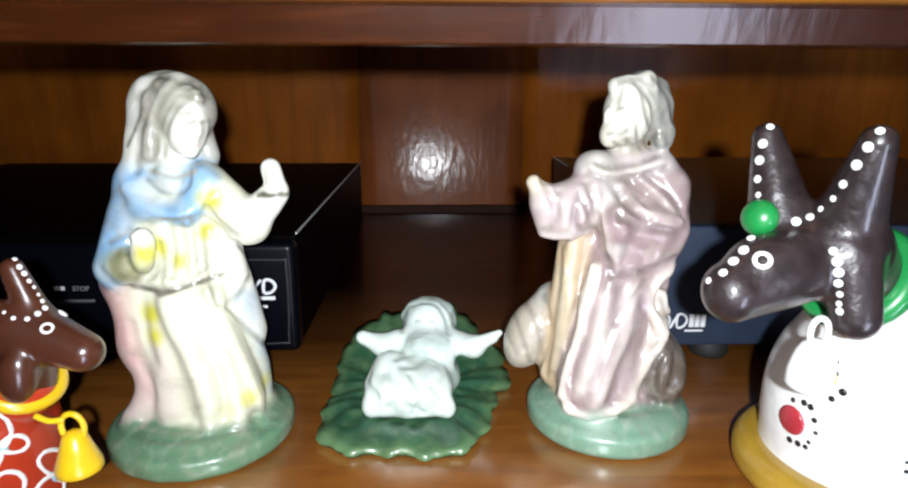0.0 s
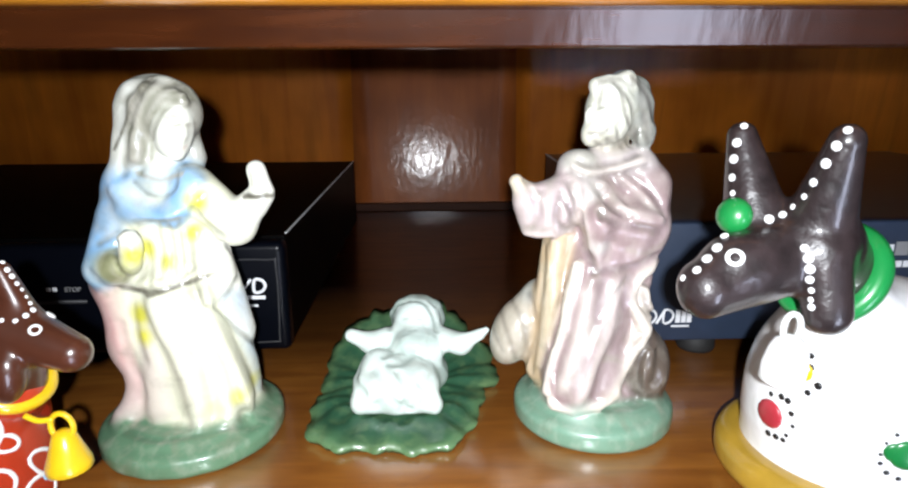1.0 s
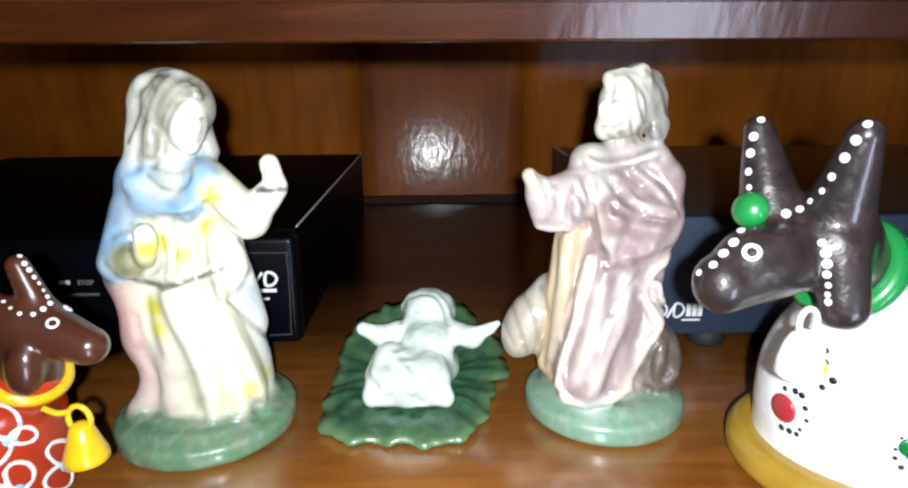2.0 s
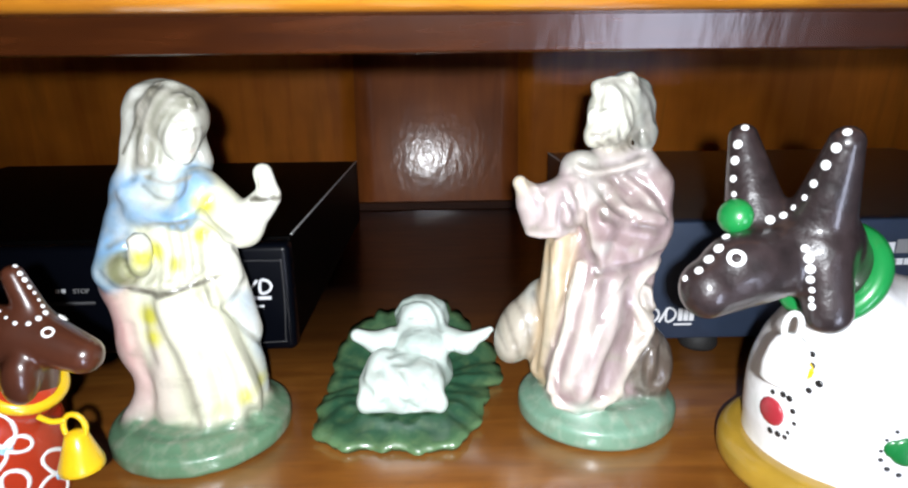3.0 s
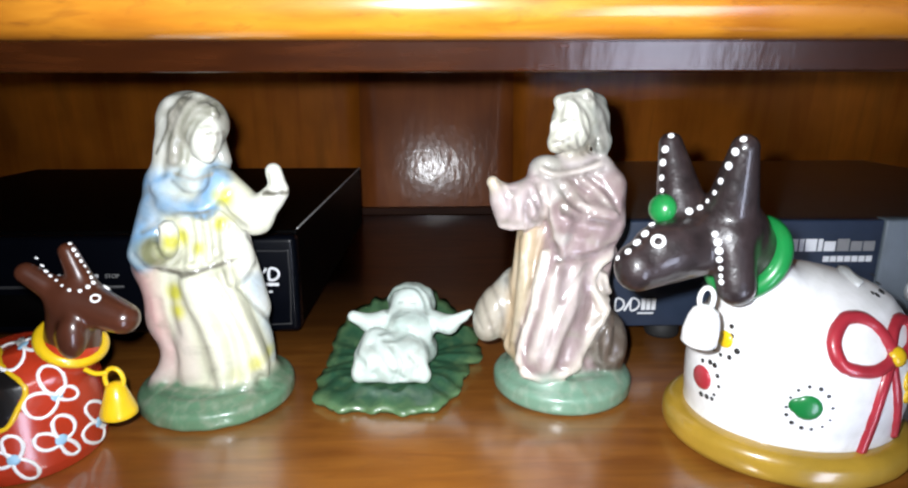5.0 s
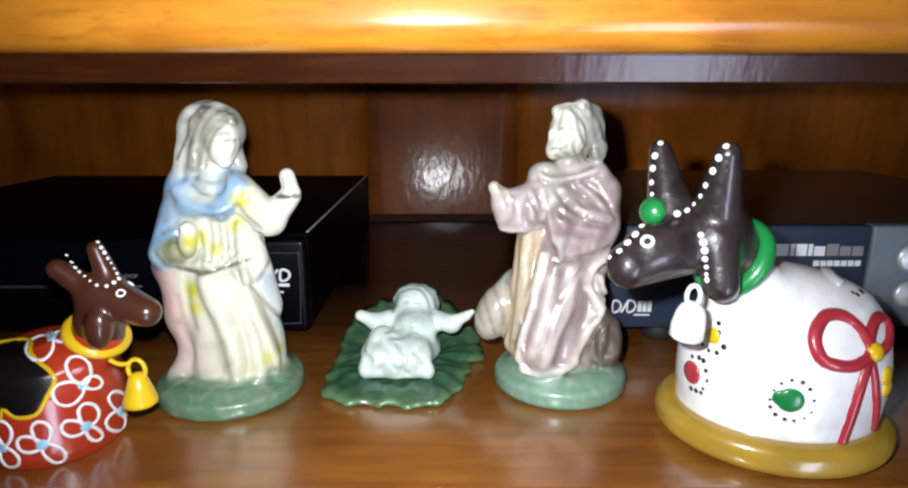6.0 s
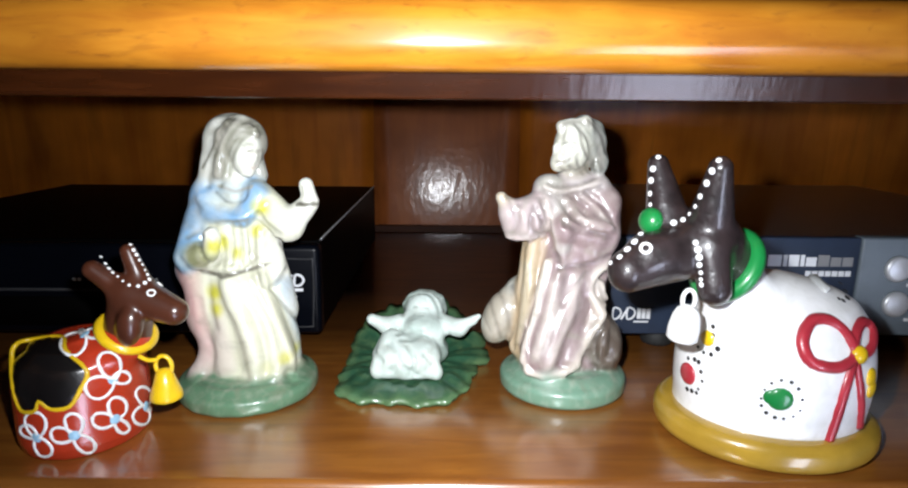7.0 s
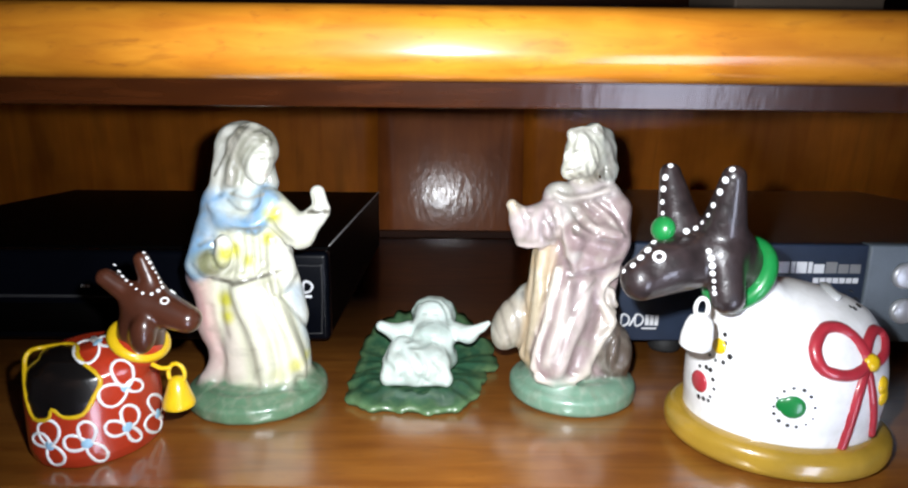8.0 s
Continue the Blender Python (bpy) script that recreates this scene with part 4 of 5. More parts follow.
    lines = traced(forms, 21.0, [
        (0.13, 0.12, CREASE_DARK, 0.7, [(7.68, 14.38), (8.29, 13.75), (8.64, 12.75), (8.54, 12.10)]), (0.13, 0.12, CREASE_DARK, 0.7, [(8.39, 14.53), (9.00, 13.97), (9.35, 12.97)]), (0.12, 0.10, CREASE_DARK, 0.7, [(7.98, 14.17), (8.21, 13.18), (8.76, 12.03)]), (0.12, 0.10, CREASE_DARK, 0.6, [(7.25, 14.38), (7.20, 13.95), (7.13, 13.46)]), (0.12, 0.1, CREASE_DARK, 0.6, [(8.78, 14.04), (9.01, 12.76), (9.26, 12.11)]), (0.12, 0.1, CREASE_DARK, 0.5, [(7.39, 14.45), (7.89, 14.52), (8.41, 14.24)]),
        (0.28, 0.05, CREASE_DARK, 0.4, [(8.81, 14.35), (9.02, 13.76), (9.06, 13.04), (9.22, 12.35)]), (0.22, 0.05, CREASE_DARK, 0.45, [(8.68, 12.54), (8.38, 12.20), (7.96, 11.99)]), (0.08, 0.06, CREASE_DARK, 0.8, [(7.49, 13.23), (7.75, 13.20)]), (0.09, 0.05, CREASE_DARK, 0.6, [(7.26, 13.43), (7.56, 13.49), (7.85, 13.43)]), (0.10, -0.12, None, 0.0, [(7.24, 13.31), (6.97, 12.81)]), (0.09, 0.07, CREASE_DARK, 0.7, [(6.84, 12.52), (7.28, 12.48), (7.60, 12.67)]), (0.09, 0.08, CREASE_DARK, 0.6, [(7.07, 12.22), (7.40, 11.99)]), (0.09, 0.08, CREASE_DARK, 0.6, [(7.53, 12.31), (7.92, 12.05)]), (0.10, 0.08, CREASE_DARK, 0.6, [(7.98, 12.89), (7.96, 12.39), (8.25, 11.95)]),
        (0.14, 0.13, CREASE_DARK, 0.7, [(6.52, 11.43), (7.12, 11.26), (8.13, 11.41), (8.85, 11.71)]), (0.14, 0.12, CREASE_DARK, 0.6, [(6.24, 11.10), (6.99, 10.81), (8.16, 10.97), (9.17, 11.27)]), (0.16, -0.1, RIDGE_LIGHT, 0.75, [(6.38, 11.28), (7.05, 11.05), (8.15, 11.19), (9.01, 11.48)]),
        (0.18, 0.18, CREASE_DARK, 0.6, [(7.14, 10.70), (7.70, 9.81), (8.55, 9.33)]), (0.18, 0.18, CREASE_DARK, 0.55, [(7.88, 10.78), (8.80, 10.12), (9.73, 9.45)]), (0.16, 0.16, CREASE_DARK, 0.55, [(8.53, 10.97), (9.38, 10.27), (9.96, 9.37)]), (0.18, 0.18, CREASE_DARK, 0.6, [(7.50, 9.43), (8.27, 8.98), (9.32, 8.88), (9.97, 8.58)]), (0.22, -0.14, RIDGE_LIGHT, 0.75, [(7.52, 10.48), (8.23, 9.74), (9.30, 9.22)]), (0.2, -0.12, RIDGE_LIGHT, 0.4, [(8.24, 10.78), (9.10, 10.04), (9.87, 9.22)]),
        (0.15, 0.18, CREASE_DARK, 0.7, [(6.18, 10.69), (6.61, 9.50), (6.96, 8.28), (7.30, 7.36)]), (0.14, 0.14, CREASE_DARK, 0.6, [(5.91, 10.31), (6.47, 9.04), (7.14, 7.59)]), (0.11, 0.14, CREASE_DARK, 0.9, [(7.39, 9.58), (7.46, 9.28)]), (0.18, -0.12, RIDGE_LIGHT, 0.75, [(6.49, 10.54), (6.83, 9.35), (7.19, 8.13)]),
        (0.15, 0.15, CREASE_DARK, 0.6, [(5.84, 10.09), (5.75, 9.19), (6.31, 8.77)]), (0.15, 0.14, CREASE_DARK, 0.5, [(5.09, 10.31), (5.05, 9.33), (4.73, 8.76)]), (0.14, 0.12, CREASE_DARK, 0.5, [(4.52, 10.75), (4.96, 9.79)]), (0.16, -0.12, RIDGE_LIGHT, 0.75, [(4.55, 8.69), (5.45, 8.61), (6.37, 8.77)]), (0.18, -0.1, RIDGE_LIGHT, 0.4, [(4.72, 10.53), (5.33, 9.79), (5.43, 9.04)]),
        (0.16, 0.18, CREASE_DARK, 0.7, [(7.32, 7.05), (8.37, 7.18), (9.41, 7.42), (9.85, 7.69)]),
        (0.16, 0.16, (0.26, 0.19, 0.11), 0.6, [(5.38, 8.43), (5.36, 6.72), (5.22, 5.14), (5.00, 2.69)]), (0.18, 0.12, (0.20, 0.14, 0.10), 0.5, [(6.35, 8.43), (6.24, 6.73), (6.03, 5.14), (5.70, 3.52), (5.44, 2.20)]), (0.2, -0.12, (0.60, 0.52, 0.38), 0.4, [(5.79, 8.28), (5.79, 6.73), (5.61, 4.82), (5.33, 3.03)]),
        (0.2, -0.26, (0.66, 0.60, 0.52), 0.95, [(9.94, 7.38), (9.18, 6.67), (8.93, 5.88), (9.49, 4.85), (9.59, 4.12), (8.89, 3.21), (8.44, 2.38), (8.55, 1.58)]), (0.16, 0.18, CREASE_DARK, 0.7, [(9.74, 6.99), (9.36, 6.28), (9.87, 5.01), (9.91, 3.88)]),
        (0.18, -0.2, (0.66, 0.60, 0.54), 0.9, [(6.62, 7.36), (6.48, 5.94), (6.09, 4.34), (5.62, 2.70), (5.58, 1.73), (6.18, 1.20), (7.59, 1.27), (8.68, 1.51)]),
        (0.28, 0.11, CREASE_DARK, 0.35, [(7.67, 6.58), (7.42, 4.83), (6.81, 3.04), (6.39, 1.87)]), (0.28, 0.11, CREASE_DARK, 0.35, [(8.65, 6.12), (8.30, 4.19), (7.81, 2.55), (7.60, 1.68)]), (0.2, 0.14, CREASE_DARK, 0.4, [(8.69, 6.75), (8.13, 5.96), (7.63, 5.16)]),
        (0.36, -0.1, RIDGE_LIGHT, 0.75, [(7.09, 6.11), (6.87, 4.18), (6.26, 2.21)]), (0.36, -0.1, RIDGE_LIGHT, 0.75, [(8.22, 6.43), (7.90, 4.51), (7.37, 2.71), (6.98, 1.62)]),
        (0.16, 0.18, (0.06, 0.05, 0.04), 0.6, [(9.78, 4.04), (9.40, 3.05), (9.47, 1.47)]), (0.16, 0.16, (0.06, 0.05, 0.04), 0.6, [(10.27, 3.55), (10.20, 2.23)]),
        (0.14, 0.04, CREASE_DARK, 0.35, [(4.17, 5.77), (4.66, 4.81), (4.85, 3.52)]), (0.13, 0.04, CREASE_DARK, 0.35, [(3.73, 5.29), (4.06, 4.16), (4.39, 3.19)]), (0.14, 0.14, CREASE_DARK, 0.7, [(4.85, 6.09), (5.16, 4.50), (4.71, 2.86)]), (0.12, 0.04, CREASE_DARK, 0.35, [(3.44, 4.48), (3.80, 3.59)]),
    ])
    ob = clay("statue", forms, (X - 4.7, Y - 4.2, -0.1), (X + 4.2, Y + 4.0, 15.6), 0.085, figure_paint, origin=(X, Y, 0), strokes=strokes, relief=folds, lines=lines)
    return tagged(ob, "worn plaster statue in mauve draped robe kneeling on green base", "statue", "nativity figures")


def lying_infant():
    X, Y = 0.0, 24.0
    # SHADE is the hair tint and the shade painted on chest and underside
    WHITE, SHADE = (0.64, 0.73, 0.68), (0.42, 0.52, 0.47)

    def q(x, y, z):
        return (X + x, Y + y, z)
    forms = [
        (ell(q(0.15, 1.6, 3.1), (1.15, 1.05, 1.2)), WHITE, 0.2),
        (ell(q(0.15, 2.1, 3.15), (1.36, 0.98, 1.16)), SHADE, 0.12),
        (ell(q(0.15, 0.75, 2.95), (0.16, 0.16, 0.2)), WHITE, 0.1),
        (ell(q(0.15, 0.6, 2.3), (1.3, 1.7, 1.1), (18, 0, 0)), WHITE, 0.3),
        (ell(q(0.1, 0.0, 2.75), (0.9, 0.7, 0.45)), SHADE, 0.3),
        (cap(q(-0.8, 1.0, 2.7), q(-2.0, 0.6, 2.5), 0.55, 0.5), WHITE, 0.3),
        (cap(q(-2.0, 0.6, 2.5), q(-2.9, 0.5, 2.95), 0.48, 0.32), WHITE, 0.25),
        (cap(q(1.1, 0.9, 2.6), q(2.2, 0.1, 2.6), 0.58, 0.5), WHITE, 0.3),
        (cap(q(2.2, 0.1, 2.6), q(3.0, -0.2, 3.2), 0.45, 0.25), WHITE, 0.25),
        (cap(q(3.0, -0.2, 3.2), q(3.35, -0.3, 3.45), 0.2, 0.12), WHITE, 0.1),
        (ell(q(-0.9, -1.4, 1.6), (1.75, 1.6, 1.0), (0, 0, 10)), WHITE, 0.4),
        (ell(q(-1.5, -1.0, 2.1), (0.9, 0.9, 0.75)), WHITE, 0.3),
        (ell(q(0.1, -1.6, 1.6), (1.1, 1.3, 0.8)), WHITE, 0.4),
        (cap(q(-2.2, -2.2, 1.0), q(0.9, -2.4, 0.95), 0.5, 0.4), WHITE, 0.4),
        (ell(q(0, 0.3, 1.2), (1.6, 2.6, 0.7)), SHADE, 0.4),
    ]

    def folds(p):
        x, y, z = p[..., 0] - X, p[..., 1] - Y, p[..., 2]
        return 0.03 * (y < -0.2) * np.sin(3.6 * x + 2.2 * y) + 0.015 * (y < -0.2) * np.sin(7 * x - 4 * y) + 0.05 * (y > 1.5) * (z > 2.6) * np.sin(6 * x) * np.sin(6 * z)
    # cloth fold shade painted into the creases, with hair and eye lines
    CREASE_GREEN = (0.14, 0.20, 0.165)
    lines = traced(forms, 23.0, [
        (0.13, 0.10, CREASE_GREEN, 0.6, [(-0.99, 3.75), (-0.82, 4.55), (-0.17, 5.00), (0.58, 4.92), (1.01, 4.22), (1.10, 3.65)]), (0.08, 0.05, CREASE_GREEN, 0.6, [(-0.37, 4.21), (-0.17, 4.24)]), (0.08, 0.05, CREASE_GREEN, 0.6, [(0.26, 4.24), (0.45, 4.22)]), (0.08, 0.05, CREASE_GREEN, 0.5, [(-0.09, 3.70), (0.17, 3.71)]),
        (0.15, 0.14, CREASE_GREEN, 0.5, [(-1.27, 2.61), (-0.72, 2.78), (0.04, 2.71), (0.47, 2.50)]), (0.2, 0.1, CREASE_GREEN, 0.5, [(-1.06, 2.26), (-0.51, 2.29), (-0.07, 2.50)]),
        (0.14, 0.12, CREASE_GREEN, 0.35, [(-2.36, 2.37), (-2.58, 1.55), (-2.17, 0.97)]), (0.14, 0.14, CREASE_GREEN, 0.35, [(-1.77, 2.08), (-1.26, 1.33), (-1.68, 0.38)]), (0.14, 0.14, CREASE_GREEN, 0.35, [(-0.73, 1.92), (-0.30, 0.98), (-0.61, 0.09)]), (0.13, 0.12, CREASE_GREEN, 0.35, [(0.25, 1.40), (0.71, 0.75)]), (0.13, 0.12, CREASE_GREEN, 0.35, [(-1.12, 0.98), (-0.85, 0.50), (-0.19, 0.15)]),
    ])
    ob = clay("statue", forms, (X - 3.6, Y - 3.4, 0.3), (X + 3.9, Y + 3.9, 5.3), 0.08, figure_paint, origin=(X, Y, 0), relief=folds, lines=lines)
    return tagged(ob, "small pale green-white plaster statue lying wrapped on a green leaf", "statue", "nativity figures")


def leaf_mat():
    """A thick scalloped leaf with ribs, its far end curling up."""
    X, Y = -0.6, 24.5
    bm = bmesh.new()
    nr, na = 12, 160
    lay = bm.verts.layers.float_color.new("paint")
    top, low = [], []
    for i in range(nr + 1):
        s = i / nr
        a_ring, b_ring = [], []
        for k in range(na):
            a = 2 * math.pi * k / na
            ca, sa = math.cos(a), math.sin(a)
            sq = (abs(ca) ** 3.2 + abs(sa) ** 3.2) ** (-1 / 3.2)
            lobe = 1 + (0.055 * abs(math.sin(8.5 * a + 0.4)) + 0.03 * abs(math.sin(17.5 * a)) + 0.035 * math.sin(5 * a + 1.0)) * s ** 2
            rx, ry = 3.72, 4.95
            x, y = rx * sq * lobe * s * ca, ry * sq * lobe * s * sa
            x += 0.06 * y + (0.55 if 0 < x and 0 < y < 3 else 0) * s ** 3
            back = max(0.0, y) / ry
            z = 0.42 + 0.10 * s ** 2 + 2.0 * back ** 2.0 - 0.28 * max(0, s - 0.8) / 0.2
            vein = math.sin(2.6 * y - 1.9 * abs(x) + 0.9 * math.sin(1.3 * x + 2) + 0.5 * math.sin(2.1 * y))
            rib = (0.085 * vein + 0.05 * math.sin(3.9 * x + 1.7 * y) * math.sin(2.3 * y - x) + 0.04 * math.sin(23 * a + 3 * math.sin(2 * a))) * min(1.0, 1.6 * s)
            shade = 0.85 + 0.25 * max(0, vein) * s
            v = bm.verts.new((X + x, Y + y, z + rib))
            rim = max(0.0, s - 0.86) / 0.14
            v[lay] = (0.030 * shade + 0.07 * rim, 0.10 * shade + 0.09 * rim, 0.052 * shade + 0.03 * rim, 1)
            w = bm.verts.new((X + x * 0.97, Y + y * 0.97, max(0.0, z + rib - 0.42)))
            w[lay] = (0.03, 0.10, 0.05, 1)
            a_ring.append(v), b_ring.append(w)
        top.append(a_ring), low.append(b_ring)
    for ring, flip in ((top, False), (low, True)):
        for a, b in zip(ring, ring[1:]):
            for k in range(na):
                f = (a[k], a[(k + 1) % na], b[(k + 1) % na], b[k])
                bm.faces.new(f[::-1] if flip else f)
    for k in range(na):
        bm.faces.new((top[-1][k], top[-1][(k + 1) % na], low[-1][(k + 1) % na], low[-1][k]))
    bmesh.ops.remove_doubles(bm, verts=bm.verts, dist=1e-4)
    ob = part("leaf_tray", bm, leaf_paint, origin=(X, Y, 0))
    return tagged(ob, "scalloped dark green painted plaster leaf lying on the shelf", "tray", "nativity figures")


kneeling_woman()
kneeling_man()
leaf_mat()
lying_infant()


# ---- the donkey ornaments ----
def white_donkey():
    t = thing("donkey_ornament", 16.9, 17.6, 0, "white clay donkey ornament with dark head, red bow and honey-coloured base", "ornament", "donkey ornaments")
    o = t.location / U
    W = (0.88, 0.88, 0.88)
    base = [(disc((16.75, 17.6, 0.72), 4.98, 4.35, 0.72, 0.58, -4), (0.5, 0.3, 0.05), 0.1)]
    ob = clay("base", base, (11, 12.5, -0.1), (22.9, 23, 1.8), 0.13, honey_glaze, t, "glossy honey-coloured oval base", origin=o)
    body = [
        (loft([(0.9, 16.85, 17.6, 4.25, 3.7), (2.5, 16.85, 17.6, 4.25, 3.65), (4.2, 16.85, 17.5, 4.05, 3.4), (5.4, 16.8, 17.4, 3.7, 3.0), (6.3, 16.7, 17.4, 2.9, 2.3)]), W, 0.1),
        (ell((16.85, 17.5, 3.6), (4.25, 3.65, 4.1)), W, 0.5),
        (cap((15.5, 17.0, 5.4), (14.0, 16.4, 7.7), 2.4, 1.35), W, 1.0),
        (cap((16.5, 17.4, 5.5), (18.9, 17.4, 5.1), 2.2, 1.85), W, 0.8),
        (ell((18.9, 17.2, 6.55), (0.75, 0.7, 0.5), (0, 25, 0)), W, 0.5),
    ]
    torso = clay("body", body, (11, 12.5, 0.8), (23.5, 23, 10.2), 0.13, pot_paint, t, "glossy white painted body", origin=o)
    head = [
        (cap((12.6, 15.8, 9.6), (8.95, 14.75, 8.65), 1.35, 0.85), (0, 0, 0), 0.3),
        (cap((12.4, 15.8, 9.4), (13.75, 16.3, 8.5), 1.35, 1.35), (0, 0, 0), 0.4),
        (ell((10.1, 15.0, 9.25), (1.2, 0.9, 0.9), (0, 15, 0)), (0, 0, 0), 0.4),
        (cap((10.95, 16.3, 10.4), (10.55, 16.9, 12.75), 0.95, 0.45), (0, 0, 0), 0.4),
        (cap((12.3, 15.3, 10.2), (12.1, 14.35, 12.85), 1.02, 0.47), (0, 0, 0), 0.4),
        (cap((12.2, 14.75, 9.6), (12.35, 14.3, 7.95), 0.8, 0.66), (0, 0, 0), 0.3),
        (cap((8.85, 14.65, 8.4), (11.0, 15.2, 8.75), 0.62, 0.6), (0, 0, 0), 0.3),
    ]
    skull = clay("head", head, (7, 12.6, 6.2), (16.4, 18.8, 14.4), 0.1, dark_clay, t, "dark brown clay donkey head", origin=o)
    c, axis = Vector((13.6, 16.25, 8.5)), Vector((-0.8, -0.3, 0.5)).normalized()
    s = axis.cross(Vector((0, 0, 1))).normalized()
    w = s.cross(axis)
    bm = bmesh.new()
    tube(bm, [c + 1.45 * (math.cos(a) * s + math.sin(a) * w) for a in (k * math.pi / 18 for k in range(36))], 0.36, True, 10)
    part("collar", bm, green_paint, t, "green clay collar", origin=o)
    dots("painted_dots", head, [(10.04, 13.15), (9.88, 12.69), (9.84, 12.22), (9.84, 11.68), (9.89, 11.22)], 15.5, 0.125, white_paint, skull, "row of white paint dots")
    dots("painted_dots", head, [(9.58, 9.97), (9.35, 9.64), (9.07, 9.31), (8.77, 8.98), (8.42, 8.73)], 15.5, 0.13, white_paint, skull, "row of white paint dots")
    dots("painted_dots", head, [(12.52, 13.04), (12.30, 12.63), (12.13, 12.13), (11.92, 11.58), (11.76, 11.16), (11.55, 10.84), (11.29, 10.59), (10.90, 10.46)], 15.5, 0.125, white_paint, skull, "row of white paint dots")
    dots("painted_dots", head, [(11.90, 9.63), (12.03, 9.33), (12.11, 9.01), (12.16, 8.68), (12.26, 8.34), (12.30, 8.04), (12.34, 7.81)], 15.5, 0.125, white_paint, skull, "row of white paint dots")
    (x, z), = [(9.83, 9.38)]
    e, g = onto(head, x, z, 15.5)
    bm = bmesh.new()
    u = g.cross(Vector((0, 0, 1))).normalized()
    v = g.cross(u)
    tube(bm, [e + 0.2 * (math.cos(a) * u + math.sin(a) * v) for a in (k * math.pi / 8 for k in range(16))], 0.075, True, 6)
    part("eye", bm, white_paint, skull, "white painted eye ring", origin=o)
    (x, z), = [(10.01, 10.55)]
    e, g = onto(head, x, z, 15.5)
    bm = bmesh.new()
    ball(bm, e + 0.1 * g, 0.56, 12, (g, 0.8))
    part("forelock", bm, green_paint, skull, "round green clay button", origin=o)
    # painted flowers
    bm = bmesh.new()
    for (x, z), r in zip([(12.62, 5.6)], (0.36,)):
        e, g = onto(body, x, z, 15)
        ball(bm, e + 0.05 * g, r, 8, (g, 0.35))
    part("painted_flower", bm, yellow_paint, torso, "yellow paint dab", origin=o)
    bm = bmesh.new()
    (x, z), = [(11.90, 3.98)]
    e, g = onto(body, x, z, 15)
    ball(bm, e, 0.52, 10, (g, 0.3))
    part("painted_flower", bm, red_paint, torso, "red paint dab", origin=o)
    bm = bmesh.new()
    (x, z), (x2, z2) = [(16.05, 2.79), (15.67, 2.88)]
    e, g = onto(body, x, z, 15)
    ball(bm, e, 0.52, 10, (g, 0.3))
    e2, g2 = onto(body, x2, z2, 15)
    ball(bm, e2, 0.34, 8, (g2, 0.3))
    part("painted_flower", bm, green_paint, torso, "green paint dab", origin=o)
    dots("painted_dots", body, [(12.80, 6.12), (12.83, 5.72), (13.10, 5.12), (12.85, 4.86), (12.52, 4.95), (12.25, 5.20)], 15, 0.11, black_paint, torso, "black paint dots", 0.3)
    dots("painted_dots", body, [(11.89, 4.68), (12.17, 4.63), (12.35, 4.51), (12.49, 4.07), (12.58, 3.63), (12.45, 3.27), (12.39, 3.09), (12.18, 3.18), (11.97, 3.27)], 15, 0.1, black_paint, torso, "black paint dots", 0.3)
    dots("painted_dots", body, [(15.98, 3.70), (16.44, 3.60), (16.78, 3.30), (17.01, 2.79), (16.98, 2.27), (16.72, 1.99), (16.31, 1.88), (15.92, 1.95), (15.51, 2.17), (15.26, 2.51), (15.21, 2.84), (15.32, 3.25), (15.58, 3.56)], 15, 0.075, black_paint, torso, "ring of fine black paint dots", 0.3)
    dots("painted_dots", body, [(19.27, 7.45), (19.55, 7.09), (19.67, 6.77), (19.51, 6.64), (19.29, 6.73)], 17, 0.12, black_paint, torso, "black paint dots", 0.3)
    bm = bmesh.new()
    stroke(bm, body, [(18.02, 7.71), (18.42, 7.36), (18.75, 7.09)], 17, 0.26)
    part("painted_flower", bm, grey_paint, torso, "grey paint stroke", origin=o)
    bm = bmesh.new()
    for (x, z) in [(21.38, 2.92), (21.48, 2.34)]:
        e, g = onto(body, x, z, 17)
        ball(bm, e, 0.42, 8, (g, 0.35))
    part("painted_flower", bm, yellow_paint, torso, "yellow paint dab", origin=o)
    # bow
    bm = bmesh.new()
    stroke(bm, body, [(18.98, 4.98), (18.37, 5.93), (17.65, 6.44), (16.90, 6.35), (16.66, 5.49), (17.09, 4.62), (17.88, 4.31), (18.61, 4.37)], 15, 0.26, True)
    part("bow_loop", bm, red_paint, torso, "red painted ribbon loop", origin=o)
    bm = bmesh.new()
    stroke(bm, body, [(18.90, 5.16), (18.92, 6.10), (19.23, 6.36), (19.56, 5.94), (19.62, 5.25), (19.35, 4.90)], 15, 0.24, True)
    part("bow_loop", bm, red_paint, torso, "red painted ribbon loop", origin=o)
    bm = bmesh.new()
    stroke(bm, body, [(18.96, 4.55), (18.81, 3.40), (18.66, 2.13), (18.43, 0.75)], 15, 0.22)
    part("bow_tail", bm, red_paint, torso, origin=o)
    bm = bmesh.new()
    stroke(bm, body, [(19.08, 4.55), (19.42, 3.40), (19.61, 2.50), (19.69, 1.50)], 15, 0.2)
    part("bow_tail", bm, red_paint, torso, origin=o)
    (x, z), = [(19.10, 4.90)]
    e, g = onto(body, x, z, 15)
    bm = bmesh.new()
    ball(bm, e + 0.1 * g, 0.4, 8, (g, 0.6))
    part("bow_knot", bm, yellow_paint, torso, "yellow paint knot", origin=o)
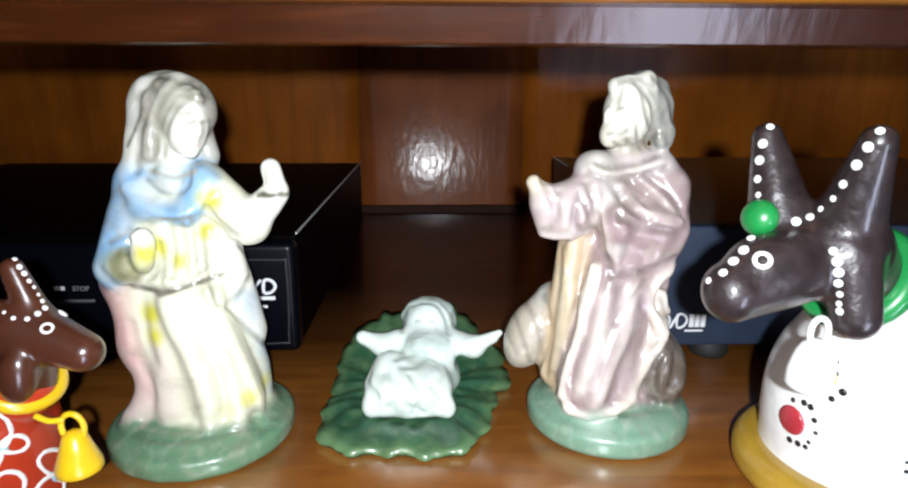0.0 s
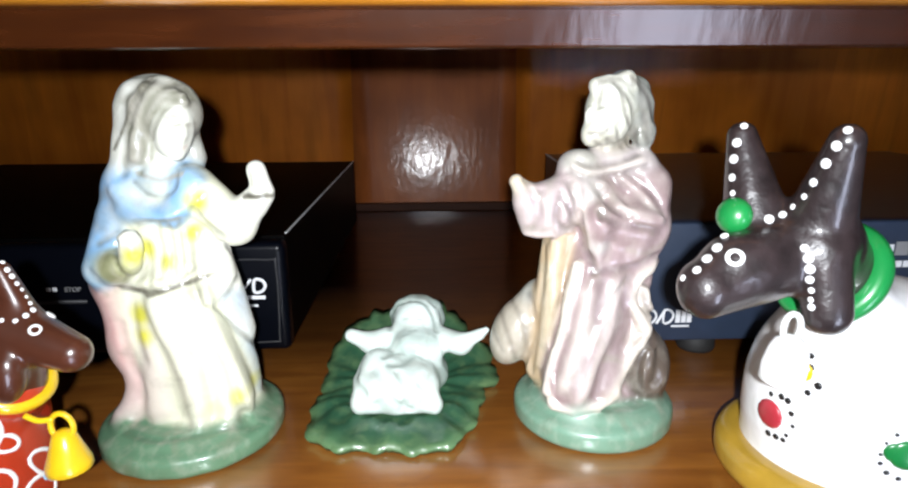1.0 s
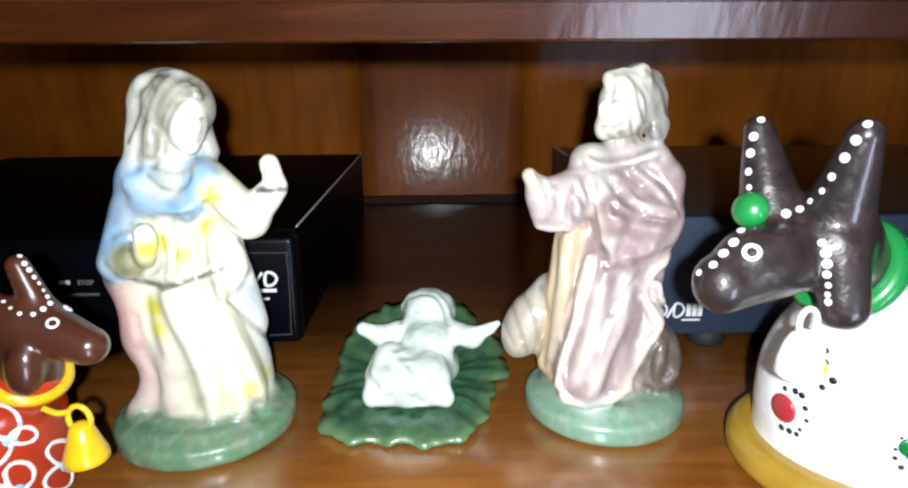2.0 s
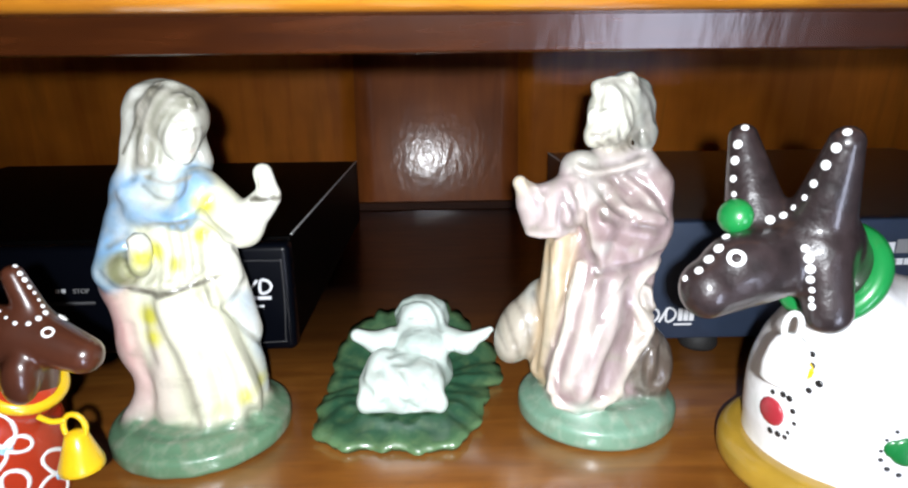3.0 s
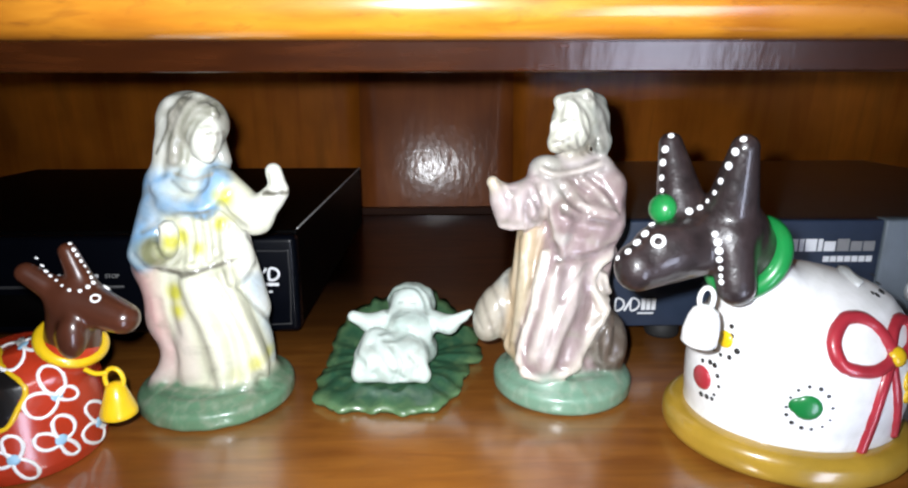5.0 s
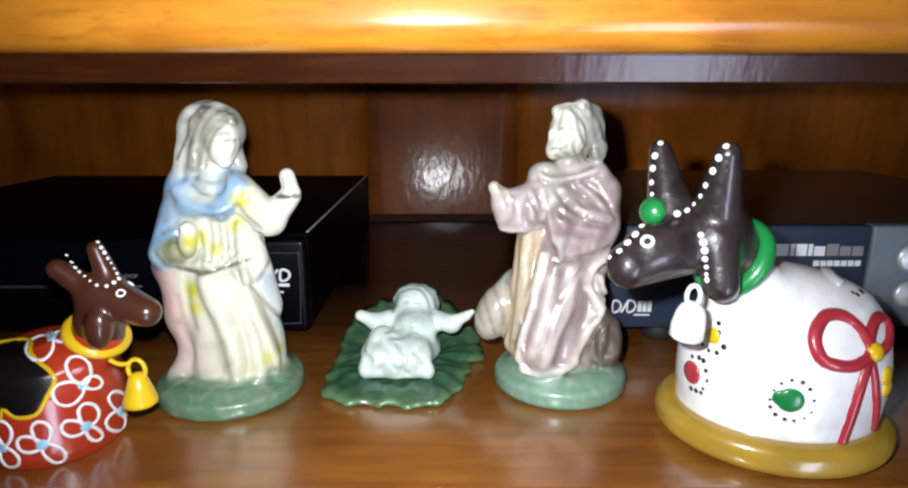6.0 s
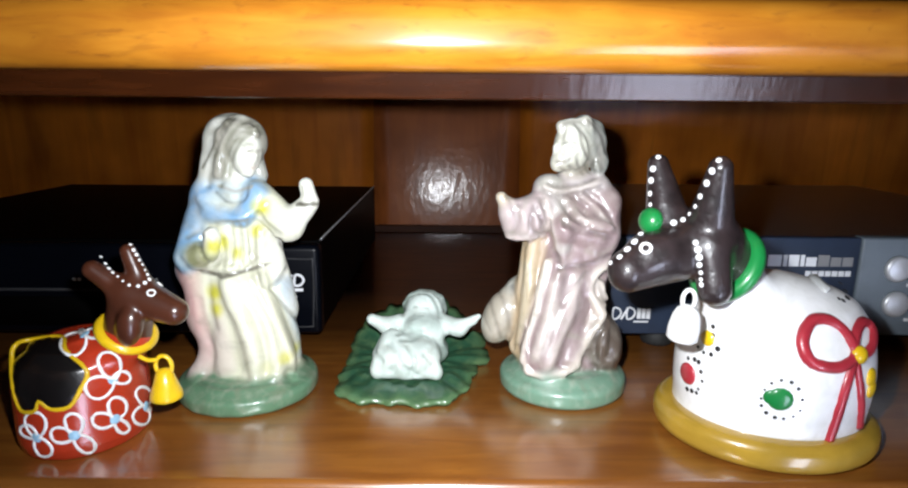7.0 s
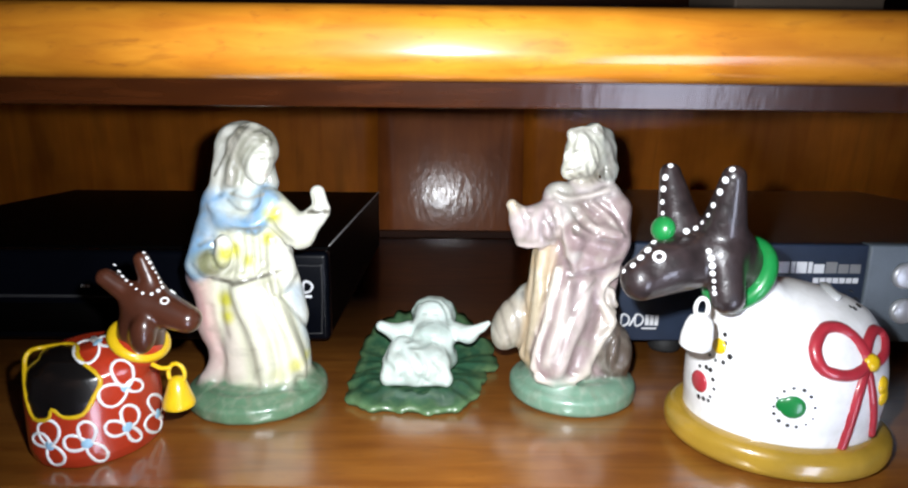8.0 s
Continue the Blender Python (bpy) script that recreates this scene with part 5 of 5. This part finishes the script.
    # bell
    bm = bmesh.new()
    lathe(bm, (11.05, 14.0, 5.85), [(0.02, 0.0), (0.48, 0.02), (0.62, 0.15), (0.62, 0.6), (0.54, 1.1), (0.42, 1.38), (0.18, 1.55), (0.02, 1.57)], 24, (0.12, 0, 1))
    bell = part("bell", bm, white_paint, t, "white clay bell", origin=o)
    bm = bmesh.new()
    tube(bm, [Vector((11.3 + 0.26 * math.cos(a), 14.2, 7.55 + 0.42 * math.sin(a))) for a in (k * math.pi / 8 for k in range(16))], 0.1, True, 6)
    part("ring", bm, edge_silver, bell, "thin wire ring", origin=o)
    return t


def red_donkey():
    t = thing("donkey_ornament", -15.3, 17.4, 0, "red clay donkey ornament painted with white flowers and a black patch", "ornament", "donkey ornaments")
    o = t.location / U
    R, K = (0.42, 0.035, 0.012), (0.006, 0.005, 0.005)
    body = [
        (loft([(0.0, -15.45, 17.2, 2.62, 2.75), (0.5, -15.45, 17.2, 2.76, 2.85), (3.0, -15.45, 17.2, 2.74, 2.8), (3.95, -15.45, 17.2, 2.5, 2.5), (4.55, -15.4, 17.2, 1.95, 1.9), (4.8, -15.3, 17.2, 1.3, 1.3)]), R, 0.1),
        (cap((-14.2, 17.0, 3.9), (-13.0, 16.7, 4.75), 1.3, 1.1), R, 0.6),
    ]
    patch = [(-16.92, 4.68), (-16.65, 5.16), (-16.18, 5.34), (-15.03, 5.51), (-14.60, 5.41), (-14.61, 4.87), (-13.82, 3.96), (-14.21, 3.10), (-14.78, 2.28), (-15.60, 2.15), (-16.07, 2.52), (-16.28, 2.08), (-16.88, 2.08), (-17.08, 3.20)]

    def in_patch(p):
        way = p - FRONT
        s = (15.0 - FRONT[1]) / way[:, 1]
        x, z = FRONT[0] + s * way[:, 0], FRONT[2] + s * way[:, 2]
        inside = np.zeros(len(p), bool)
        for (xa, za), (xb, zb) in zip(patch, patch[1:] + patch[:1]):
            c = (za > z) != (zb > z)
            inside ^= c & (x < (xb - xa) * (z - za) / (zb - za + 1e-9) + xa)
        return (inside & (p[:, 1] < 18.6)) * 1.0
    torso = clay("body", body, (-19.3, 13.8, -0.05), (-11.2, 21.2, 6.6), 0.09, pot_paint, t, "glossy red painted body with a black patch", origin=o, strokes=[(in_patch, K)])
    bm = bmesh.new()
    stroke(bm, body, patch, 15, 0.1, True, 3)
    part("patch_outline", bm, yellow_paint, torso, "raised yellow paint line", origin=o)
    head = [
        (cap((-12.95, 16.8, 4.9), (-12.5, 16.6, 6.6), 1.05, 0.9), (0, 0, 0), 0.4),
        (cap((-12.4, 16.6, 6.9), (-10.5, 16.3, 6.2), 0.95, 0.62), (0, 0, 0), 0.35),
        (cap((-11.95, 16.6, 7.3), (-12.45, 16.7, 8.8), 0.5, 0.34), (0, 0, 0), 0.25),
        (cap((-12.6, 16.4, 7.05), (-13.8, 16.2, 8.1), 0.55, 0.4), (0, 0, 0), 0.25),
        (ell((-12.2, 15.7, 5.7), (0.55, 0.5, 0.9), (0, 10, 0)), (0, 0, 0), 0.25),
    ]
    skull = clay("head", head, (-15.2, 14.8, 3.4), (-9.4, 18.4, 9.9), 0.08, brown_clay, t, "glossy brown clay donkey head", origin=o)
    c, axis = Vector((-12.95, 16.8, 5.05)), Vector((0.5, -0.22, 0.83)).normalized()
    s = axis.cross(Vector((0, 1, 0))).normalized()
    w = s.cross(axis)
    bm = bmesh.new()
    tube(bm, [c + 1.1 * (math.cos(a) * s + math.sin(a) * w) for a in (k * math.pi / 16 for k in range(32))], 0.26, True, 10)
    part("collar", bm, yellow_paint, t, "yellow clay collar", origin=o)
    dots("painted_dots", head, [(-12.21, 9.12), (-12.11, 8.90), (-12.01, 8.69), (-11.91, 8.45), (-11.80, 8.25), (-11.71, 8.01), (-11.62, 7.80), (-11.56, 7.58), (-11.76, 7.42), (-12.06, 7.27)], 16.5, 0.08, white_paint, skull, "row of white paint dots")
    dots("painted_dots", head, [(-13.56, 8.56), (-13.40, 8.26), (-13.27, 8.05), (-13.12, 7.87), (-12.91, 7.69), (-12.70, 7.49), (-12.45, 7.31)], 16.5, 0.08, white_paint, skull, "row of white paint dots")
    bm = bmesh.new()
    for (x, z), r in zip([(-11.52, 6.97), (-11.10, 7.37)], (0.15, 0.12)):
        e, g = onto(head, x, z, 16.5)
        u = g.cross(Vector((0, 0, 1))).normalized()
        v = g.cross(u)
        tube(bm, [e + r * (math.cos(a) * u + math.sin(a) * v) for a in (k * math.pi / 8 for k in range(16))], 0.05, True, 6)
    part("eye", bm, white_paint, skull, "white painted eye rings", origin=o)

    def flower(centre, petals):
        bm = bmesh.new()
        (cx, cz) = centre
        for px, pz in petals:
            dx, dz = px - cx, pz - cz
            pts = []
            for k in range(9):
                a = 2 * math.pi * k / 9
                along, side = 0.5 - 0.5 * math.cos(a), 0.45 * math.sin(a) * (0.6 + 0.4 * (0.5 - 0.5 * math.cos(a)))
                pts.append((cx + dx * along - dz * side, cz + dz * along + dx * side))
            stroke(bm, body, pts, 15, 0.08, True, 2)
        f = part("painted_flower", bm, white_paint, torso, "white outlined three-petal flower", origin=o)
        bm = bmesh.new()
        e, g = onto(body, cx, cz, 15)
        ball(bm, e, 0.24, 8, (g, 0.35))
        part("flower_heart", bm, blue_paint, torso, "pale blue paint dab", origin=o)
    for blossom in ([(-12.77, 3.54), (-12.87, 4.82), (-13.95, 2.91), (-12.03, 3.73)], [(-12.88, 1.69), (-12.60, 2.73), (-13.88, 1.58), (-12.43, 1.08)], [(-14.75, 0.90), (-14.64, 1.96), (-15.77, 0.93), (-14.00, 0.16)], [(-16.39, 0.80), (-16.31, 2.02), (-16.99, 1.31), (-16.02, -0.11)],
                    [(-11.49, 2.33), (-11.57, 3.23), (-11.92, 1.47), (-11.34, 2.11)], [(-13.70, 5.60), (-13.11, 5.68), (-14.68, 4.81), (-13.88, 5.80)]):
        flower(blossom[0], blossom[1:])
    bm = bmesh.new()
    lathe(bm, (-11.05, 16.0, 2.15), [(0.02, 0.0), (0.54, 0.0), (0.7, 0.1), (0.69, 0.3), (0.5, 0.85), (0.34, 1.35), (0.19, 1.46), (0.02, 1.5)], 24)
    bell = part("bell", bm, yellow_paint, t, "yellow clay bell", origin=o)
    bm = bmesh.new()
    tube(bm, [Vector((-11.05 + 0.36 * math.cos(a), 16.0, 3.75 + 0.48 * math.sin(a))) for a in (k * math.pi / 8 for k in range(16))], 0.1, True, 6)
    part("ring", bm, yellow_paint, bell, "yellow wire ring", origin=o)
    bm = bmesh.new()
    tube(bm, smooth_line([(-12.0, 15.8, 4.3), (-11.6, 15.8, 4.1), (-11.2, 15.9, 4.1)], 4), 0.1, n=6)
    part("hook", bm, yellow_paint, bell, origin=o)
    return t


white_donkey()
red_donkey()


def upper_box():
    """A dim brown box on the shelf above, of which only the foot shows."""
    t = thing("storage_box", 20.0, 27.5, NOSE_TOP, "dim brown cardboard box on the upper shelf", "box")
    o = t.location / U
    part("carton", boxed(16.0, 24.0, 24.5, 31.0, NOSE_TOP, NOSE_TOP + 5.5, 0.12, 2), plain("brown_card", (0.03, 0.018, 0.009), rough=0.8), t, smooth=False, origin=o)
    part("lid", boxed(15.85, 24.15, 24.35, 31.15, NOSE_TOP + 5.0, NOSE_TOP + 6.2, 0.12, 2), plain("brown_card_lid", (0.035, 0.02, 0.01), rough=0.8), t, smooth=False, origin=o)


upper_box()
